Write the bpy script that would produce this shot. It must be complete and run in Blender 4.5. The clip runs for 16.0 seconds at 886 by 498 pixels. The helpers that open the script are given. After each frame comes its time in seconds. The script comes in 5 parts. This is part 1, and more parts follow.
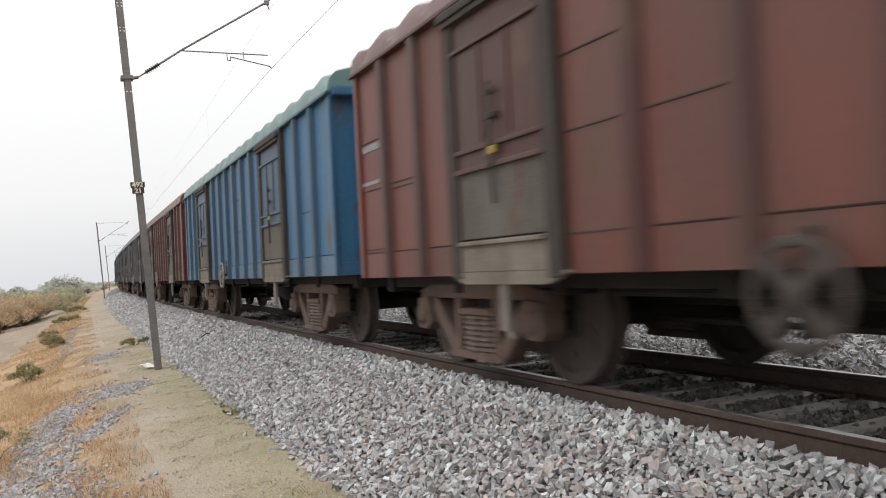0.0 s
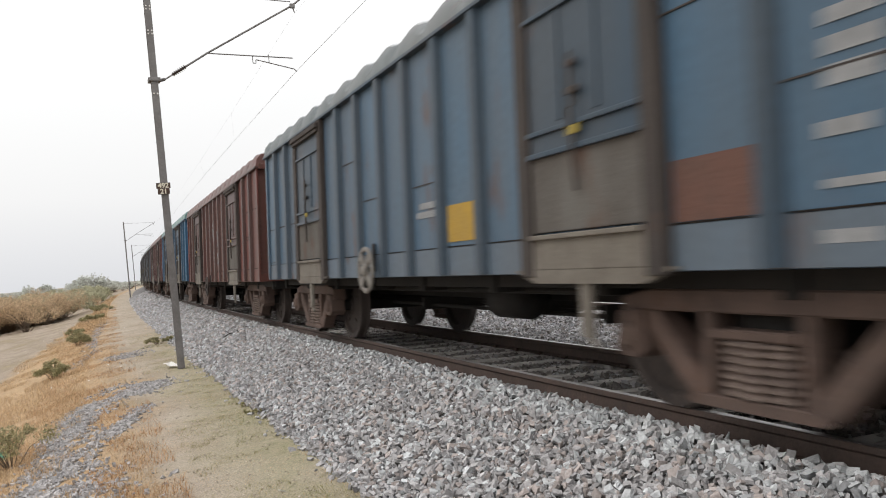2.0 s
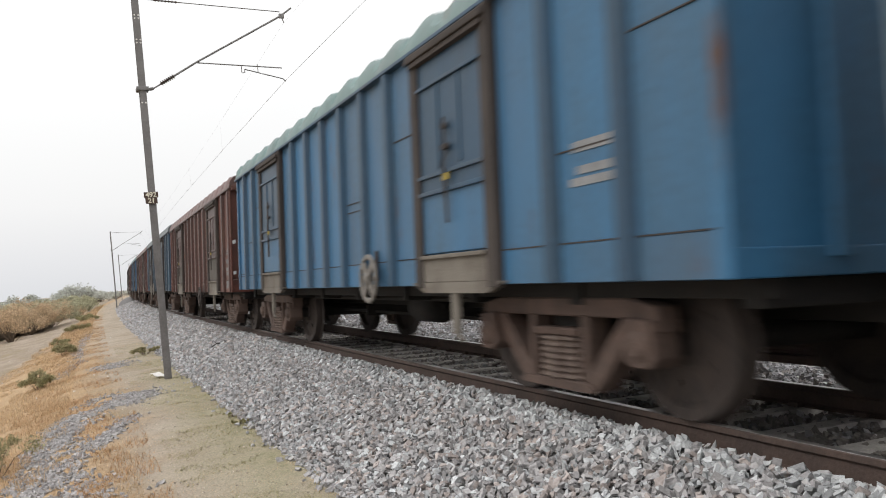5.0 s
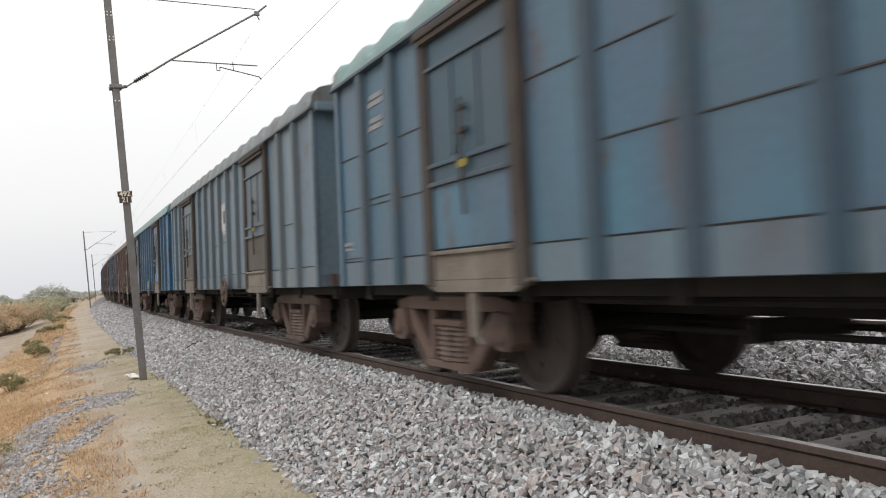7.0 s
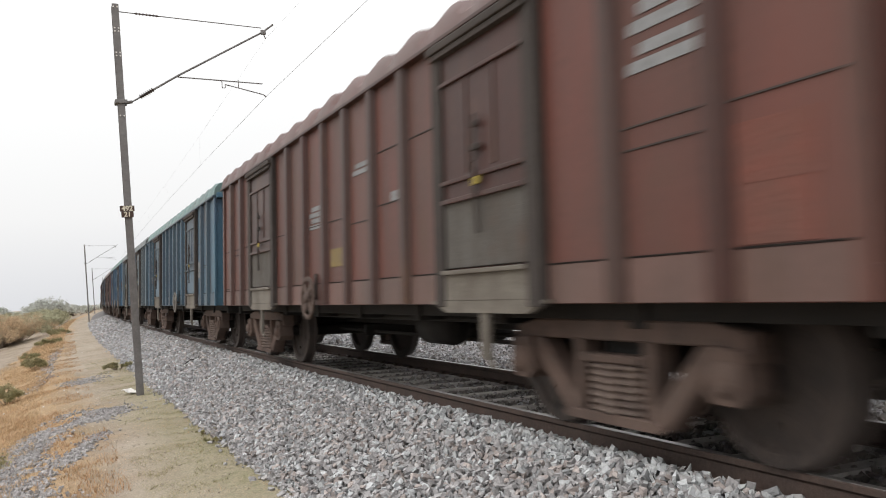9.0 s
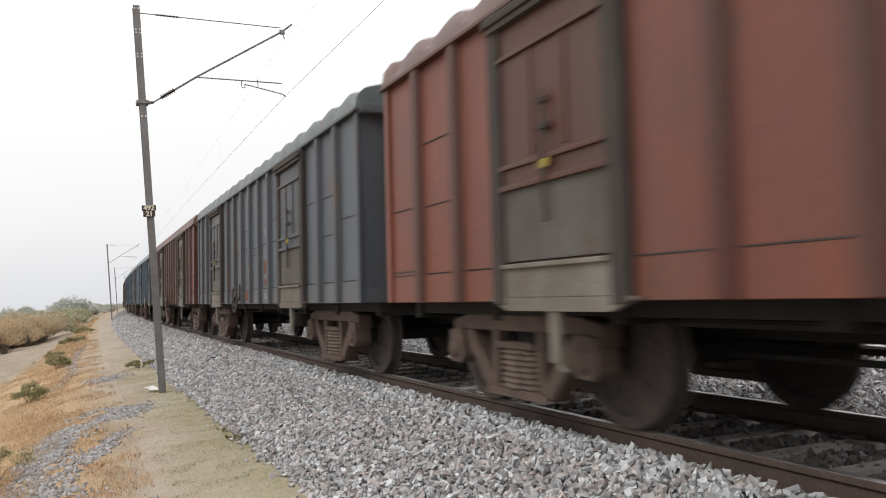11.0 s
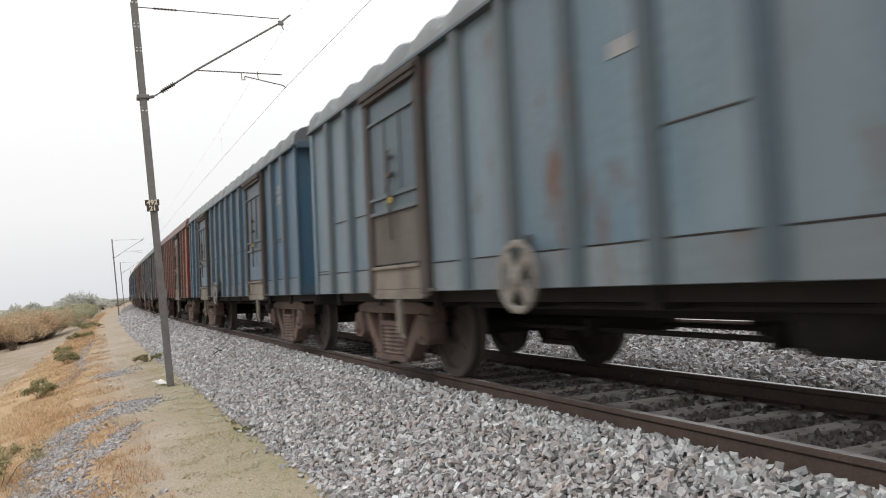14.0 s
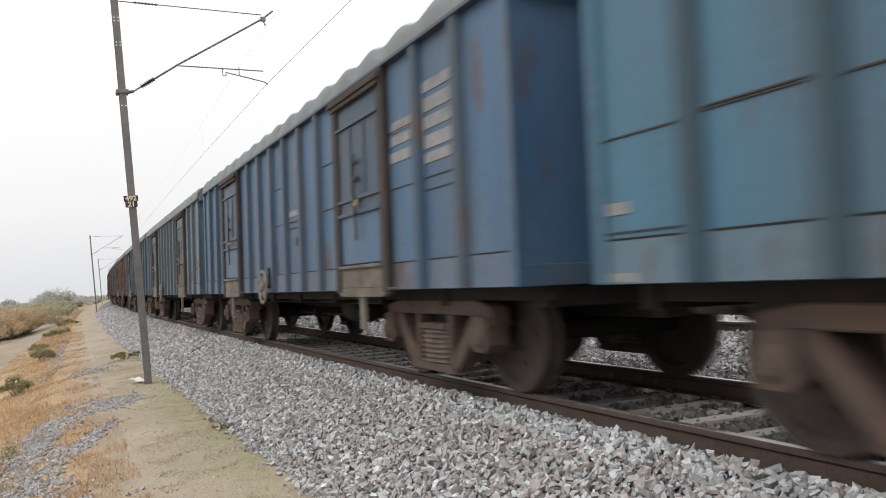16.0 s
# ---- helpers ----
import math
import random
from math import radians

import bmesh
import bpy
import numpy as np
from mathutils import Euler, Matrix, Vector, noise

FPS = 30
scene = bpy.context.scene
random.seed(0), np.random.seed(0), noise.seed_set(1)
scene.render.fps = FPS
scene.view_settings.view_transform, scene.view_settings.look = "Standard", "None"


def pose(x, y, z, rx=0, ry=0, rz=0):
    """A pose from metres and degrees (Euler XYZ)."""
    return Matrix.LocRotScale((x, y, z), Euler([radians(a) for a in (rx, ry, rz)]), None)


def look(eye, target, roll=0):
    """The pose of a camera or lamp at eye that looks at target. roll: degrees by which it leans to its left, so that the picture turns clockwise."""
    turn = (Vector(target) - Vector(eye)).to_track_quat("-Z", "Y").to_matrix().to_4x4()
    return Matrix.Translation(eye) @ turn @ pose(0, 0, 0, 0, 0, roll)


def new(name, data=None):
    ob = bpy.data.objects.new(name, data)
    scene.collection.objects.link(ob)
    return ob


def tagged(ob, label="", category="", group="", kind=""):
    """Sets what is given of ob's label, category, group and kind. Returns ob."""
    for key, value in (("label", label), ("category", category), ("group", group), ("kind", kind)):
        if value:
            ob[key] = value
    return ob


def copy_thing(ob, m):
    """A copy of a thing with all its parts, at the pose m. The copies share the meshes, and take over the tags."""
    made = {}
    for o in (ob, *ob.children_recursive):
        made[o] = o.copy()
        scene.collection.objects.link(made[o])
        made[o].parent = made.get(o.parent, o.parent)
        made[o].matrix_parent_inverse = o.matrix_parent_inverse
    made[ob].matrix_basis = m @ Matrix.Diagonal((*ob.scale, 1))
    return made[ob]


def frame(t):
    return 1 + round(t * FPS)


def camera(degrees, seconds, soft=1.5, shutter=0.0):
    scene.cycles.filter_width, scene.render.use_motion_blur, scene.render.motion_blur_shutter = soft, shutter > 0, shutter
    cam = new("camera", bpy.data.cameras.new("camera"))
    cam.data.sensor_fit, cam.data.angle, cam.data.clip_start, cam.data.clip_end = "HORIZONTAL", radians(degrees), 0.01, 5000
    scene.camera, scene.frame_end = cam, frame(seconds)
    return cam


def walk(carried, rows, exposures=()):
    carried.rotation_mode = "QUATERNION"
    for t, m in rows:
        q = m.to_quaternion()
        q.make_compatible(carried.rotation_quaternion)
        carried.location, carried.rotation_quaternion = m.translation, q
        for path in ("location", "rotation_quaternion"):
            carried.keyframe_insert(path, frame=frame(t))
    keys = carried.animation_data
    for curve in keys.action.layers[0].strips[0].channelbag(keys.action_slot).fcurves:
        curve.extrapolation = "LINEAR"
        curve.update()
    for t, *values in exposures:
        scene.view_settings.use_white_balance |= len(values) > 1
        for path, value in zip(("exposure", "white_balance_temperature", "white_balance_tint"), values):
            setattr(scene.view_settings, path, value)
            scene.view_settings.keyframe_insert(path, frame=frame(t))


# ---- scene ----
# the camera is held by hand beside the line
cam = camera(59.13, 16.0, 1.0, 0.4)
walk(cam, [
    (0.0, pose(-4.397, 0.039, 1.243, 89.679, 6.042, -26.035)),
    (0.5, pose(-4.393, 0.037, 1.243, 89.781, 5.582, -25.780)),
    (1.0, pose(-4.391, 0.035, 1.244, 89.930, 5.352, -25.127)),
    (1.5, pose(-4.388, 0.034, 1.234, 90.066, 5.474, -24.694)),
    (2.0, pose(-4.383, 0.029, 1.241, 90.080, 5.438, -24.367)),
    (2.5, pose(-4.386, 0.016, 1.250, 90.098, 5.722, -23.995)),
    (3.0, pose(-4.382, 0.007, 1.248, 90.314, 6.089, -23.851)),
    (3.5, pose(-4.386, 0.013, 1.244, 90.392, 6.011, -24.185)),
    (6.0, pose(-4.390, 0.013, 1.238, 90.883, 5.553, -25.869)),
    (6.5, pose(-4.384, 0.020, 1.238, 90.804, 5.911, -26.339)),
    (7.0, pose(-4.387, 0.019, 1.244, 90.444, 5.620, -26.853)),
    (7.5, pose(-4.388, 0.012, 1.242, 90.855, 5.228, -27.266)),
    (8.0, pose(-4.389, 0.011, 1.245, 91.211, 4.948, -27.478)),
    (8.5, pose(-4.401, 0.012, 1.244, 91.700, 4.753, -27.293)),
    (9.0, pose(-4.392, 0.017, 1.244, 91.944, 4.537, -26.837)),
    (9.5, pose(-4.406, 0.003, 1.256, 91.915, 4.606, -26.448)),
    (10.0, pose(-4.402, 0.005, 1.248, 92.096, 4.259, -25.891)),
    (12.5, pose(-4.387, 0.004, 1.237, 91.395, 5.427, -24.700)),
    (13.0, pose(-4.383, 0.007, 1.245, 91.137, 5.673, -24.793)),
    (13.5, pose(-4.386, 0.005, 1.242, 91.088, 5.960, -24.806)),
    (14.0, pose(-4.386, 0.004, 1.247, 91.066, 5.881, -25.088)),
    (14.5, pose(-4.386, 0.010, 1.240, 91.021, 5.616, -25.402)),
    (15.0, pose(-4.385, 0.007, 1.240, 90.924, 5.592, -25.716)),
    (15.5, pose(-4.383, 0.003, 1.240, 90.834, 5.667, -26.134)),
    (16.0, pose(-4.378, 0.002, 1.236, 90.875, 5.473, -26.447)),
])

# ---- light: white overcast sky, weak wide sun ----
world = bpy.data.worlds.new("overcast_sky")
scene.world = world
world.use_nodes = True
wn, wl = world.node_tree.nodes, world.node_tree.links
sky = wn.new("ShaderNodeTexSky")
sky.sky_type, sky.sun_disc = "NISHITA", False
sky.sun_elevation, sky.sun_rotation = radians(48), radians(-70)
sky.air_density, sky.dust_density = 2.0, 6.0
cloud = wn.new("ShaderNodeMix")
cloud.data_type = "RGBA"
grad_co = wn.new("ShaderNodeTexCoord")
grad_sep = wn.new("ShaderNodeSeparateXYZ")
grad = wn.new("ShaderNodeValToRGB")
for k, (p, v) in enumerate(((0.0, (8.0, 8.1, 8.4)), (0.10, (9.7, 9.72, 9.8)), (0.30, (11.2, 11.2, 11.2)), (0.5, (14, 14, 14)), (1.0, (24, 24, 24.5)))):
    stop = grad.color_ramp.elements[k] if k < 2 else grad.color_ramp.elements.new(p)
    stop.position, stop.color = p, (*v, 1)
wl.new(grad_co.outputs["Generated"], grad_sep.inputs[0])
wl.new(grad_sep.outputs["Z"], grad.inputs[0])
cloud.inputs["Factor"].default_value = 0.93
wl.new(sky.outputs[0], cloud.inputs["A"])
wl.new(grad.outputs[0], cloud.inputs["B"])
wl.new(cloud.outputs["Result"], wn["Background"].inputs["Color"])
wn["Background"].inputs["Strength"].default_value = 0.1
sun = new("sun", bpy.data.lights.new("sun", "SUN"))
sun.data.energy, sun.data.angle, sun.data.color = 0.8, radians(25), (1.0, 0.96, 0.9)
sun.matrix_world = look((-20, -8, 24), (0, 0, 0))

# ---- the line: an arc to the right, canted ----
RADIUS, CANT = 1930.0, 0.0615
BODY_L, GAP, HALF_W, SILL, EAVE = 13.22, 0.875, 1.50, 0.91, 3.134


def lay(s, o, z=0.0):
    """A place beside the line: s along it, o to the right of its middle, z up."""
    a = s / RADIUS
    return Vector((RADIUS - (RADIUS - o) * math.cos(a), (RADIUS - o) * math.sin(a), z))


def heading(s):
    return -math.degrees(s / RADIUS)


def on_track(s, o, v):
    """A place in the canted plane of the rails, v above their tops."""
    return lay(s, o * math.cos(CANT) + v * math.sin(CANT), v * math.cos(CANT) - o * math.sin(CANT))


# ---- materials ----
def material(name, colour, other=None, scale=4.0, rough=0.85, metal=0.0, bump=0.3, fine=40.0, streak=1.0, rust=0.0, amount=0.5, island=False, spec=0.3, thin=0.0):
    """Two colours mixed by broad and fine noise, with relief; streak stretches the pattern upright; rust adds patches."""
    m = bpy.data.materials.new(name)
    m.use_nodes = True
    n, l = m.node_tree.nodes, m.node_tree.links
    b = n["Principled BSDF"]
    b.inputs["Roughness"].default_value, b.inputs["Metallic"].default_value = rough, metal
    b.inputs["Specular IOR Level"].default_value = spec
    other = other or tuple(c * 0.6 for c in colour)
    co, info, mp = n.new("ShaderNodeTexCoord"), n.new("ShaderNodeObjectInfo"), n.new("ShaderNodeMapping")
    shift = n.new("ShaderNodeVectorMath")
    shift.operation = "SCALE"
    shift.inputs[0].default_value = (13.0, 29.0, 7.0)
    l.new(info.outputs["Random"], shift.inputs["Scale"])
    l.new(co.outputs["Object"], mp.inputs["Vector"])
    l.new(shift.outputs[0], mp.inputs["Location"])
    mp.inputs["Scale"].default_value = (1, 1, streak)
    broad, small = n.new("ShaderNodeTexNoise"), n.new("ShaderNodeTexNoise")
    broad.inputs["Scale"].default_value, broad.inputs["Detail"].default_value = scale, 6.0
    broad.inputs["Roughness"].default_value = 0.65
    small.inputs["Scale"].default_value, small.inputs["Detail"].default_value = fine, 3.0
    l.new(mp.outputs[0], broad.inputs["Vector"])
    l.new(co.outputs["Object"], small.inputs["Vector"])
    ramp = n.new("ShaderNodeMapRange")
    ramp.inputs["From Min"].default_value, ramp.inputs["From Max"].default_value = 0.5 - 0.35 * amount, 0.5 + 0.35 * amount
    l.new(broad.outputs["Fac"], ramp.inputs["Value"])
    mix = n.new("ShaderNodeMix")
    mix.data_type = "RGBA"
    mix.inputs["A"].default_value, mix.inputs["B"].default_value = (*colour, 1), (*other, 1)
    l.new(ramp.outputs[0], mix.inputs["Factor"])
    grain = n.new("ShaderNodeMapRange")
    grain.inputs["To Min"].default_value, grain.inputs["To Max"].default_value = 0.72, 1.28
    l.new(small.outputs["Fac"], grain.inputs["Value"])
    tint = n.new("ShaderNodeMix")
    tint.data_type, tint.blend_type = "RGBA", "MULTIPLY"
    tint.inputs["Factor"].default_value = 1.0
    l.new(mix.outputs["Result"], tint.inputs["A"])
    l.new(grain.outputs[0], tint.inputs["B"])
    last = tint.outputs["Result"]
    if island:
        geo, vary = n.new("ShaderNodeNewGeometry"), n.new("ShaderNodeMapRange")
        vary.inputs["To Min"].default_value, vary.inputs["To Max"].default_value = 0.58, 1.30
        l.new(geo.outputs["Random Per Island"], vary.inputs["Value"])
        each = n.new("ShaderNodeMix")
        each.data_type, each.blend_type = "RGBA", "MULTIPLY"
        each.inputs["Factor"].default_value = 1.0
        l.new(last, each.inputs["A"])
        l.new(vary.outputs[0], each.inputs["B"])
        last = each.outputs["Result"]
    if rust > 0:
        patch, cut = n.new("ShaderNodeTexNoise"), n.new("ShaderNodeMapRange")
        patch.inputs["Scale"].default_value, patch.inputs["Detail"].default_value = 1.7, 9.0
        patch.inputs["Roughness"].default_value = 0.7
        l.new(mp.outputs[0], patch.inputs["Vector"])
        cut.inputs["From Min"].default_value, cut.inputs["From Max"].default_value = 0.66 - 0.2 * rust, 0.76 - 0.2 * rust
        l.new(patch.outputs["Fac"], cut.inputs["Value"])
        film, veil = n.new("ShaderNodeTexNoise"), n.new("ShaderNodeMapRange")
        film.inputs["Scale"].default_value, film.inputs["Detail"].default_value = 0.75, 8.0
        film.inputs["Roughness"].default_value = 0.6
        far_map = n.new("ShaderNodeMapping")
        far_map.inputs["Scale"].default_value = (1, 1, 0.45)
        far_map.inputs["Location"].default_value = (4.0, 9.0, 2.0)
        l.new(mp.outputs[0], far_map.inputs["Vector"])
        l.new(far_map.outputs[0], film.inputs["Vector"])
        veil.inputs["From Min"].default_value, veil.inputs["From Max"].default_value = 0.42, 0.68
        veil.inputs["To Max"].default_value = 0.16 + 0.36 * rust
        l.new(film.outputs["Fac"], veil.inputs["Value"])
        chalk, bleach = n.new("ShaderNodeTexNoise"), n.new("ShaderNodeMapRange")
        chalk.inputs["Scale"].default_value, chalk.inputs["Detail"].default_value = 0.9, 5.0
        high_map = n.new("ShaderNodeMapping")
        high_map.inputs["Scale"].default_value = (1, 1, 0.8)
        high_map.inputs["Location"].default_value = (17.0, 3.0, 11.0)
        l.new(mp.outputs[0], high_map.inputs["Vector"])
        l.new(high_map.outputs[0], chalk.inputs["Vector"])
        bleach.inputs["From Min"].default_value, bleach.inputs["From Max"].default_value = 0.50, 0.60
        bleach.inputs["To Max"].default_value = 0.55
        l.new(chalk.outputs["Fac"], bleach.inputs["Value"])
        faded = n.new("ShaderNodeMix")
        faded.data_type = "RGBA"
        faded.inputs["B"].default_value = (*[min(0.6, 1.22 * q + 0.002) for q in colour], 1)
        l.new(bleach.outputs[0], faded.inputs["Factor"])
        l.new(last, faded.inputs["A"])
        last = faded.outputs["Result"]
        dirt = n.new("ShaderNodeMix")
        dirt.data_type = "RGBA"
        dirt.inputs["B"].default_value = (0.088, 0.074, 0.064, 1)
        l.new(veil.outputs[0], dirt.inputs["Factor"])
        l.new(last, dirt.inputs["A"])
        last = dirt.outputs["Result"]
        worn = n.new("ShaderNodeMix")
        worn.data_type = "RGBA"
        worn.inputs["B"].default_value = (0.085, 0.045, 0.03, 1)
        l.new(cut.outputs[0], worn.inputs["Factor"])
        l.new(last, worn.inputs["A"])
        last = worn.outputs["Result"]
    l.new(last, b.inputs["Base Color"])
    bp = n.new("ShaderNodeBump")
    bp.inputs["Strength"].default_value, bp.inputs["Distance"].default_value = bump, 0.02
    l.new(small.outputs["Fac"], bp.inputs["Height"])
    l.new(bp.outputs[0], b.inputs["Normal"])
    if thin:
        glow, both = n.new("ShaderNodeBsdfTranslucent"), n.new("ShaderNodeMixShader")
        both.inputs[0].default_value = thin
        l.new(last, glow.inputs["Color"])
        l.new(b.outputs[0], both.inputs[1])
        l.new(glow.outputs[0], both.inputs[2])
        l.new(both.outputs[0], n["Material Output"].inputs["Surface"])
    return m


def paint(name, colour, faded, rust=0.5):
    return material(name, colour, faded, scale=1.5, rough=0.45, bump=0.06, fine=16.0, streak=0.35, rust=rust, amount=0.5, spec=0.30)


TONES = {
    "red": ((0.124, 0.035, 0.028), (0.085, 0.041, 0.033), 0.5),
    "brown": ((0.116, 0.039, 0.029), (0.080, 0.038, 0.030), 0.5),
    "orange": ((0.165, 0.050, 0.030), (0.125, 0.047, 0.034), 0.4),
    "bright": ((0.030, 0.118, 0.230), (0.045, 0.105, 0.170), 0.3),
    "steel": ((0.044, 0.094, 0.150), (0.062, 0.094, 0.128), 0.4),
    "mist": ((0.115, 0.158, 0.185), (0.080, 0.130, 0.170), 0.4),
    "pale": ((0.125, 0.170, 0.200), (0.085, 0.140, 0.190), 0.4),
    "teal": ((0.050, 0.125, 0.178), (0.062, 0.098, 0.150), 0.4),
    "slate": ((0.078, 0.094, 0.114), (0.062, 0.071, 0.084), 0.5),
    "royal": ((0.040, 0.098, 0.190), (0.080, 0.130, 0.185), 0.45),
    "azure": ((0.048, 0.130, 0.200), (0.066, 0.120, 0.165), 0.35),
    "sky": ((0.034, 0.092, 0.145), (0.058, 0.095, 0.130), 0.45),
}
PAINTS = {k: paint(k + "_wagon_paint", *v) for k, v in TONES.items()}
# ribs, doors and roof flanges take the same paint in a darker tone
DARKER = {k: paint(k + "_paint_darker", tuple(0.42 * q + 0.003 for q in v[0]), tuple(0.55 * q + 0.004 for q in v[1]), v[2]) for k, v in TONES.items()}
DUSTED = {k: paint(k + "_paint_under_dust", tuple(0.72 * q + d for q, d in zip(v[0], (0.052, 0.048, 0.044))), tuple(0.72 * q + d for q, d in zip(v[1], (0.036, 0.033, 0.030))), 0.45) for k, v in TONES.items()}
ROOF_BLUE = paint("faded_roof_paint", (0.105, 0.119, 0.121), (0.075, 0.092, 0.096), 0.45)
ROOF_GREEN = paint("green_roof_paint", (0.095, 0.175, 0.165), (0.125, 0.175, 0.17), 0.3)
ROOF_RED = paint("dull_red_roof_paint", (0.115, 0.052, 0.045), (0.095, 0.058, 0.050), 0.4)
WORN = material("worn_door_steel", (0.098, 0.093, 0.085), (0.068, 0.057, 0.049), scale=3.0, rough=0.8, streak=0.5, rust=0.5)
PALE_FLAP = material("scraped_bare_steel", (0.175, 0.160, 0.137), (0.105, 0.090, 0.075), scale=3.0, rough=0.8, rust=0.3)
RUSTY = material("rusty_post_steel", (0.050, 0.041, 0.037), (0.036, 0.031, 0.029), scale=4.0, rough=0.85, rust=0.2)
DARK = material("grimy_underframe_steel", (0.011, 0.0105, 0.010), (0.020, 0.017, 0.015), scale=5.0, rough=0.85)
CAST = material("dusty_cast_steel", (0.104, 0.069, 0.056), (0.060, 0.041, 0.035), scale=5.0, rough=0.8, rust=0.3)
SPRING = material("dusty_spring_steel", (0.170, 0.130, 0.110), (0.10, 0.075, 0.066), scale=9.0, rough=0.75)
WHEEL = material("brown_wheel_steel", (0.060, 0.046, 0.040), (0.035, 0.029, 0.027), scale=6.0, rough=0.7)
GREYWHEEL = material("pale_grey_handwheel_paint", (0.20, 0.188, 0.17), (0.12, 0.108, 0.097), scale=8.0, rough=0.7)
CHALK = material("worn_white_stencil_paint", (0.30, 0.305, 0.31), (0.13, 0.135, 0.14), scale=7.0, rough=0.8, amount=0.9)
WHITEWASH = material("whitewashed_panel_paint", (0.46, 0.47, 0.47), (0.34, 0.35, 0.36), scale=5.0, rough=0.8)
SLATE_MARK = material("slate_stencil_paint", (0.12, 0.125, 0.13), (0.09, 0.09, 0.095), scale=6.0)
OCHRE = material("ochre_stencil_paint", (0.22, 0.16, 0.06), (0.17, 0.13, 0.08), scale=8.0)
MUSTARD = material("mustard_stencil_paint", (0.36, 0.225, 0.035), (0.29, 0.19, 0.05), scale=6.0)
PATCH = material("orange_primer_patch", (0.165, 0.060, 0.046), (0.12, 0.060, 0.048), scale=5.0)
BROWN_PATCH = material("brown_primer_patch", (0.115, 0.058, 0.044), (0.085, 0.050, 0.040), scale=5.0)
YELLOW = material("yellow_seal_tag", (0.34, 0.26, 0.05), (0.24, 0.19, 0.05), scale=20.0)
RAIL = material("brown_rail_steel", (0.085, 0.058, 0.048), (0.060, 0.044, 0.038), scale=5.0, rough=0.75)
RAILTOP = material("polished_rail_head", (0.50, 0.48, 0.47), (0.36, 0.34, 0.33), rough=0.3, metal=0.85, bump=0.05)
CONCRETE = material("dusty_concrete", (0.54, 0.51, 0.48), (0.42, 0.39, 0.36), scale=7.0, rough=0.9)
STONE = material("grey_crushed_stone", (0.400, 0.387, 0.387), (0.296, 0.286, 0.283), scale=9.0, rough=0.9, bump=0.5, fine=70, island=True)
STONE_PALE = material("pale_fresh_stone", (0.50, 0.515, 0.52), (0.39, 0.395, 0.40), scale=9.0, rough=0.9, bump=0.5, fine=70, island=True)
GRAVEL = material("bluish_grey_gravel", (0.37, 0.355, 0.35), (0.28, 0.265, 0.258), scale=9.0, rough=0.9, bump=0.5, fine=70, island=True)
CLOD = material("pale_dry_clods", (0.46, 0.40, 0.33), (0.36, 0.30, 0.24), scale=9.0, rough=0.95, island=True)
STONE_DARK = material("oily_brown_stone", (0.245, 0.222, 0.205), (0.17, 0.15, 0.137), scale=9.0, rough=0.9, bump=0.5, fine=70, island=True)
STONE_PINK = material("pinkish_stone", (0.41, 0.365, 0.345), (0.31, 0.27, 0.25), scale=9.0, rough=0.9, bump=0.5, fine=70, island=True)
# shade in the gaps between stones is put into this darker bed colour
GRIT = material("stony_bed", (0.20, 0.19, 0.19), (0.11, 0.105, 0.10), scale=16.0, rough=0.95, bump=1.0, fine=38.0, amount=0.4)
GALV = material("weathered_galvanised_steel", (0.205, 0.195, 0.190), (0.145, 0.135, 0.130), scale=3.0, rough=0.6, metal=0.3, bump=0.1)
# wire colour is lightened, for the glare of the bright sky round it
CABLE = material("sky_paled_copper_wire", (0.30, 0.29, 0.29), (0.22, 0.21, 0.21), rough=0.6, metal=0.4)
INSULATOR = material("brown_glazed_porcelain", (0.06, 0.04, 0.035), (0.05, 0.035, 0.03), rough=0.3)
PLATE = material("dark_brown_plate_enamel", (0.075, 0.045, 0.035), (0.06, 0.04, 0.03), rough=0.6)
IVORY = material("ivory_numeral_paint", (0.68, 0.64, 0.52), (0.6, 0.56, 0.45), rough=0.7)
STRAW = material("dry_straw", (0.54, 0.40, 0.25), (0.44, 0.30, 0.17), scale=2.0, rough=0.9, island=True, thin=0.35)
STRAW_RED = material("russet_dry_grass", (0.46, 0.29, 0.16), (0.38, 0.22, 0.12), scale=2.0, rough=0.9, island=True, thin=0.35)
GREENGRASS = material("dull_green_grass", (0.29, 0.27, 0.14), (0.35, 0.31, 0.17), scale=2.0, rough=0.9, island=True, thin=0.35)
LEAF = material("dusty_green_leaf", (0.32, 0.295, 0.155), (0.36, 0.32, 0.19), scale=2.0, rough=0.8, island=True, thin=0.4)
# paler than LEAF: haze of the middle distance is put into the colour
LEAF_HAZED = material("dust_covered_leaf", (0.42, 0.41, 0.28), (0.46, 0.44, 0.31), scale=1.5, rough=0.9, island=True, thin=0.45)
LEAF_DRY = material("russet_scrub_leaf", (0.56, 0.43, 0.29), (0.49, 0.36, 0.23), scale=1.5, rough=0.9, island=True, thin=0.45)
# far leaves, bleached in the colour in place of aerial haze
LEAF_FAR = material("haze_paled_grey_leaf", (0.48, 0.49, 0.44), (0.52, 0.52, 0.47), scale=1.0, rough=0.9, island=True, thin=0.45)
BARK = material("grey_brown_twig", (0.16, 0.12, 0.085), (0.11, 0.085, 0.065), rough=0.9)
RAG = material("white_cloth_scrap", (0.72, 0.70, 0.66), (0.6, 0.58, 0.55), rough=0.9)
GREENBAG = material("green_plastic_scrap", (0.06, 0.30, 0.20), (0.05, 0.24, 0.17), rough=0.5)


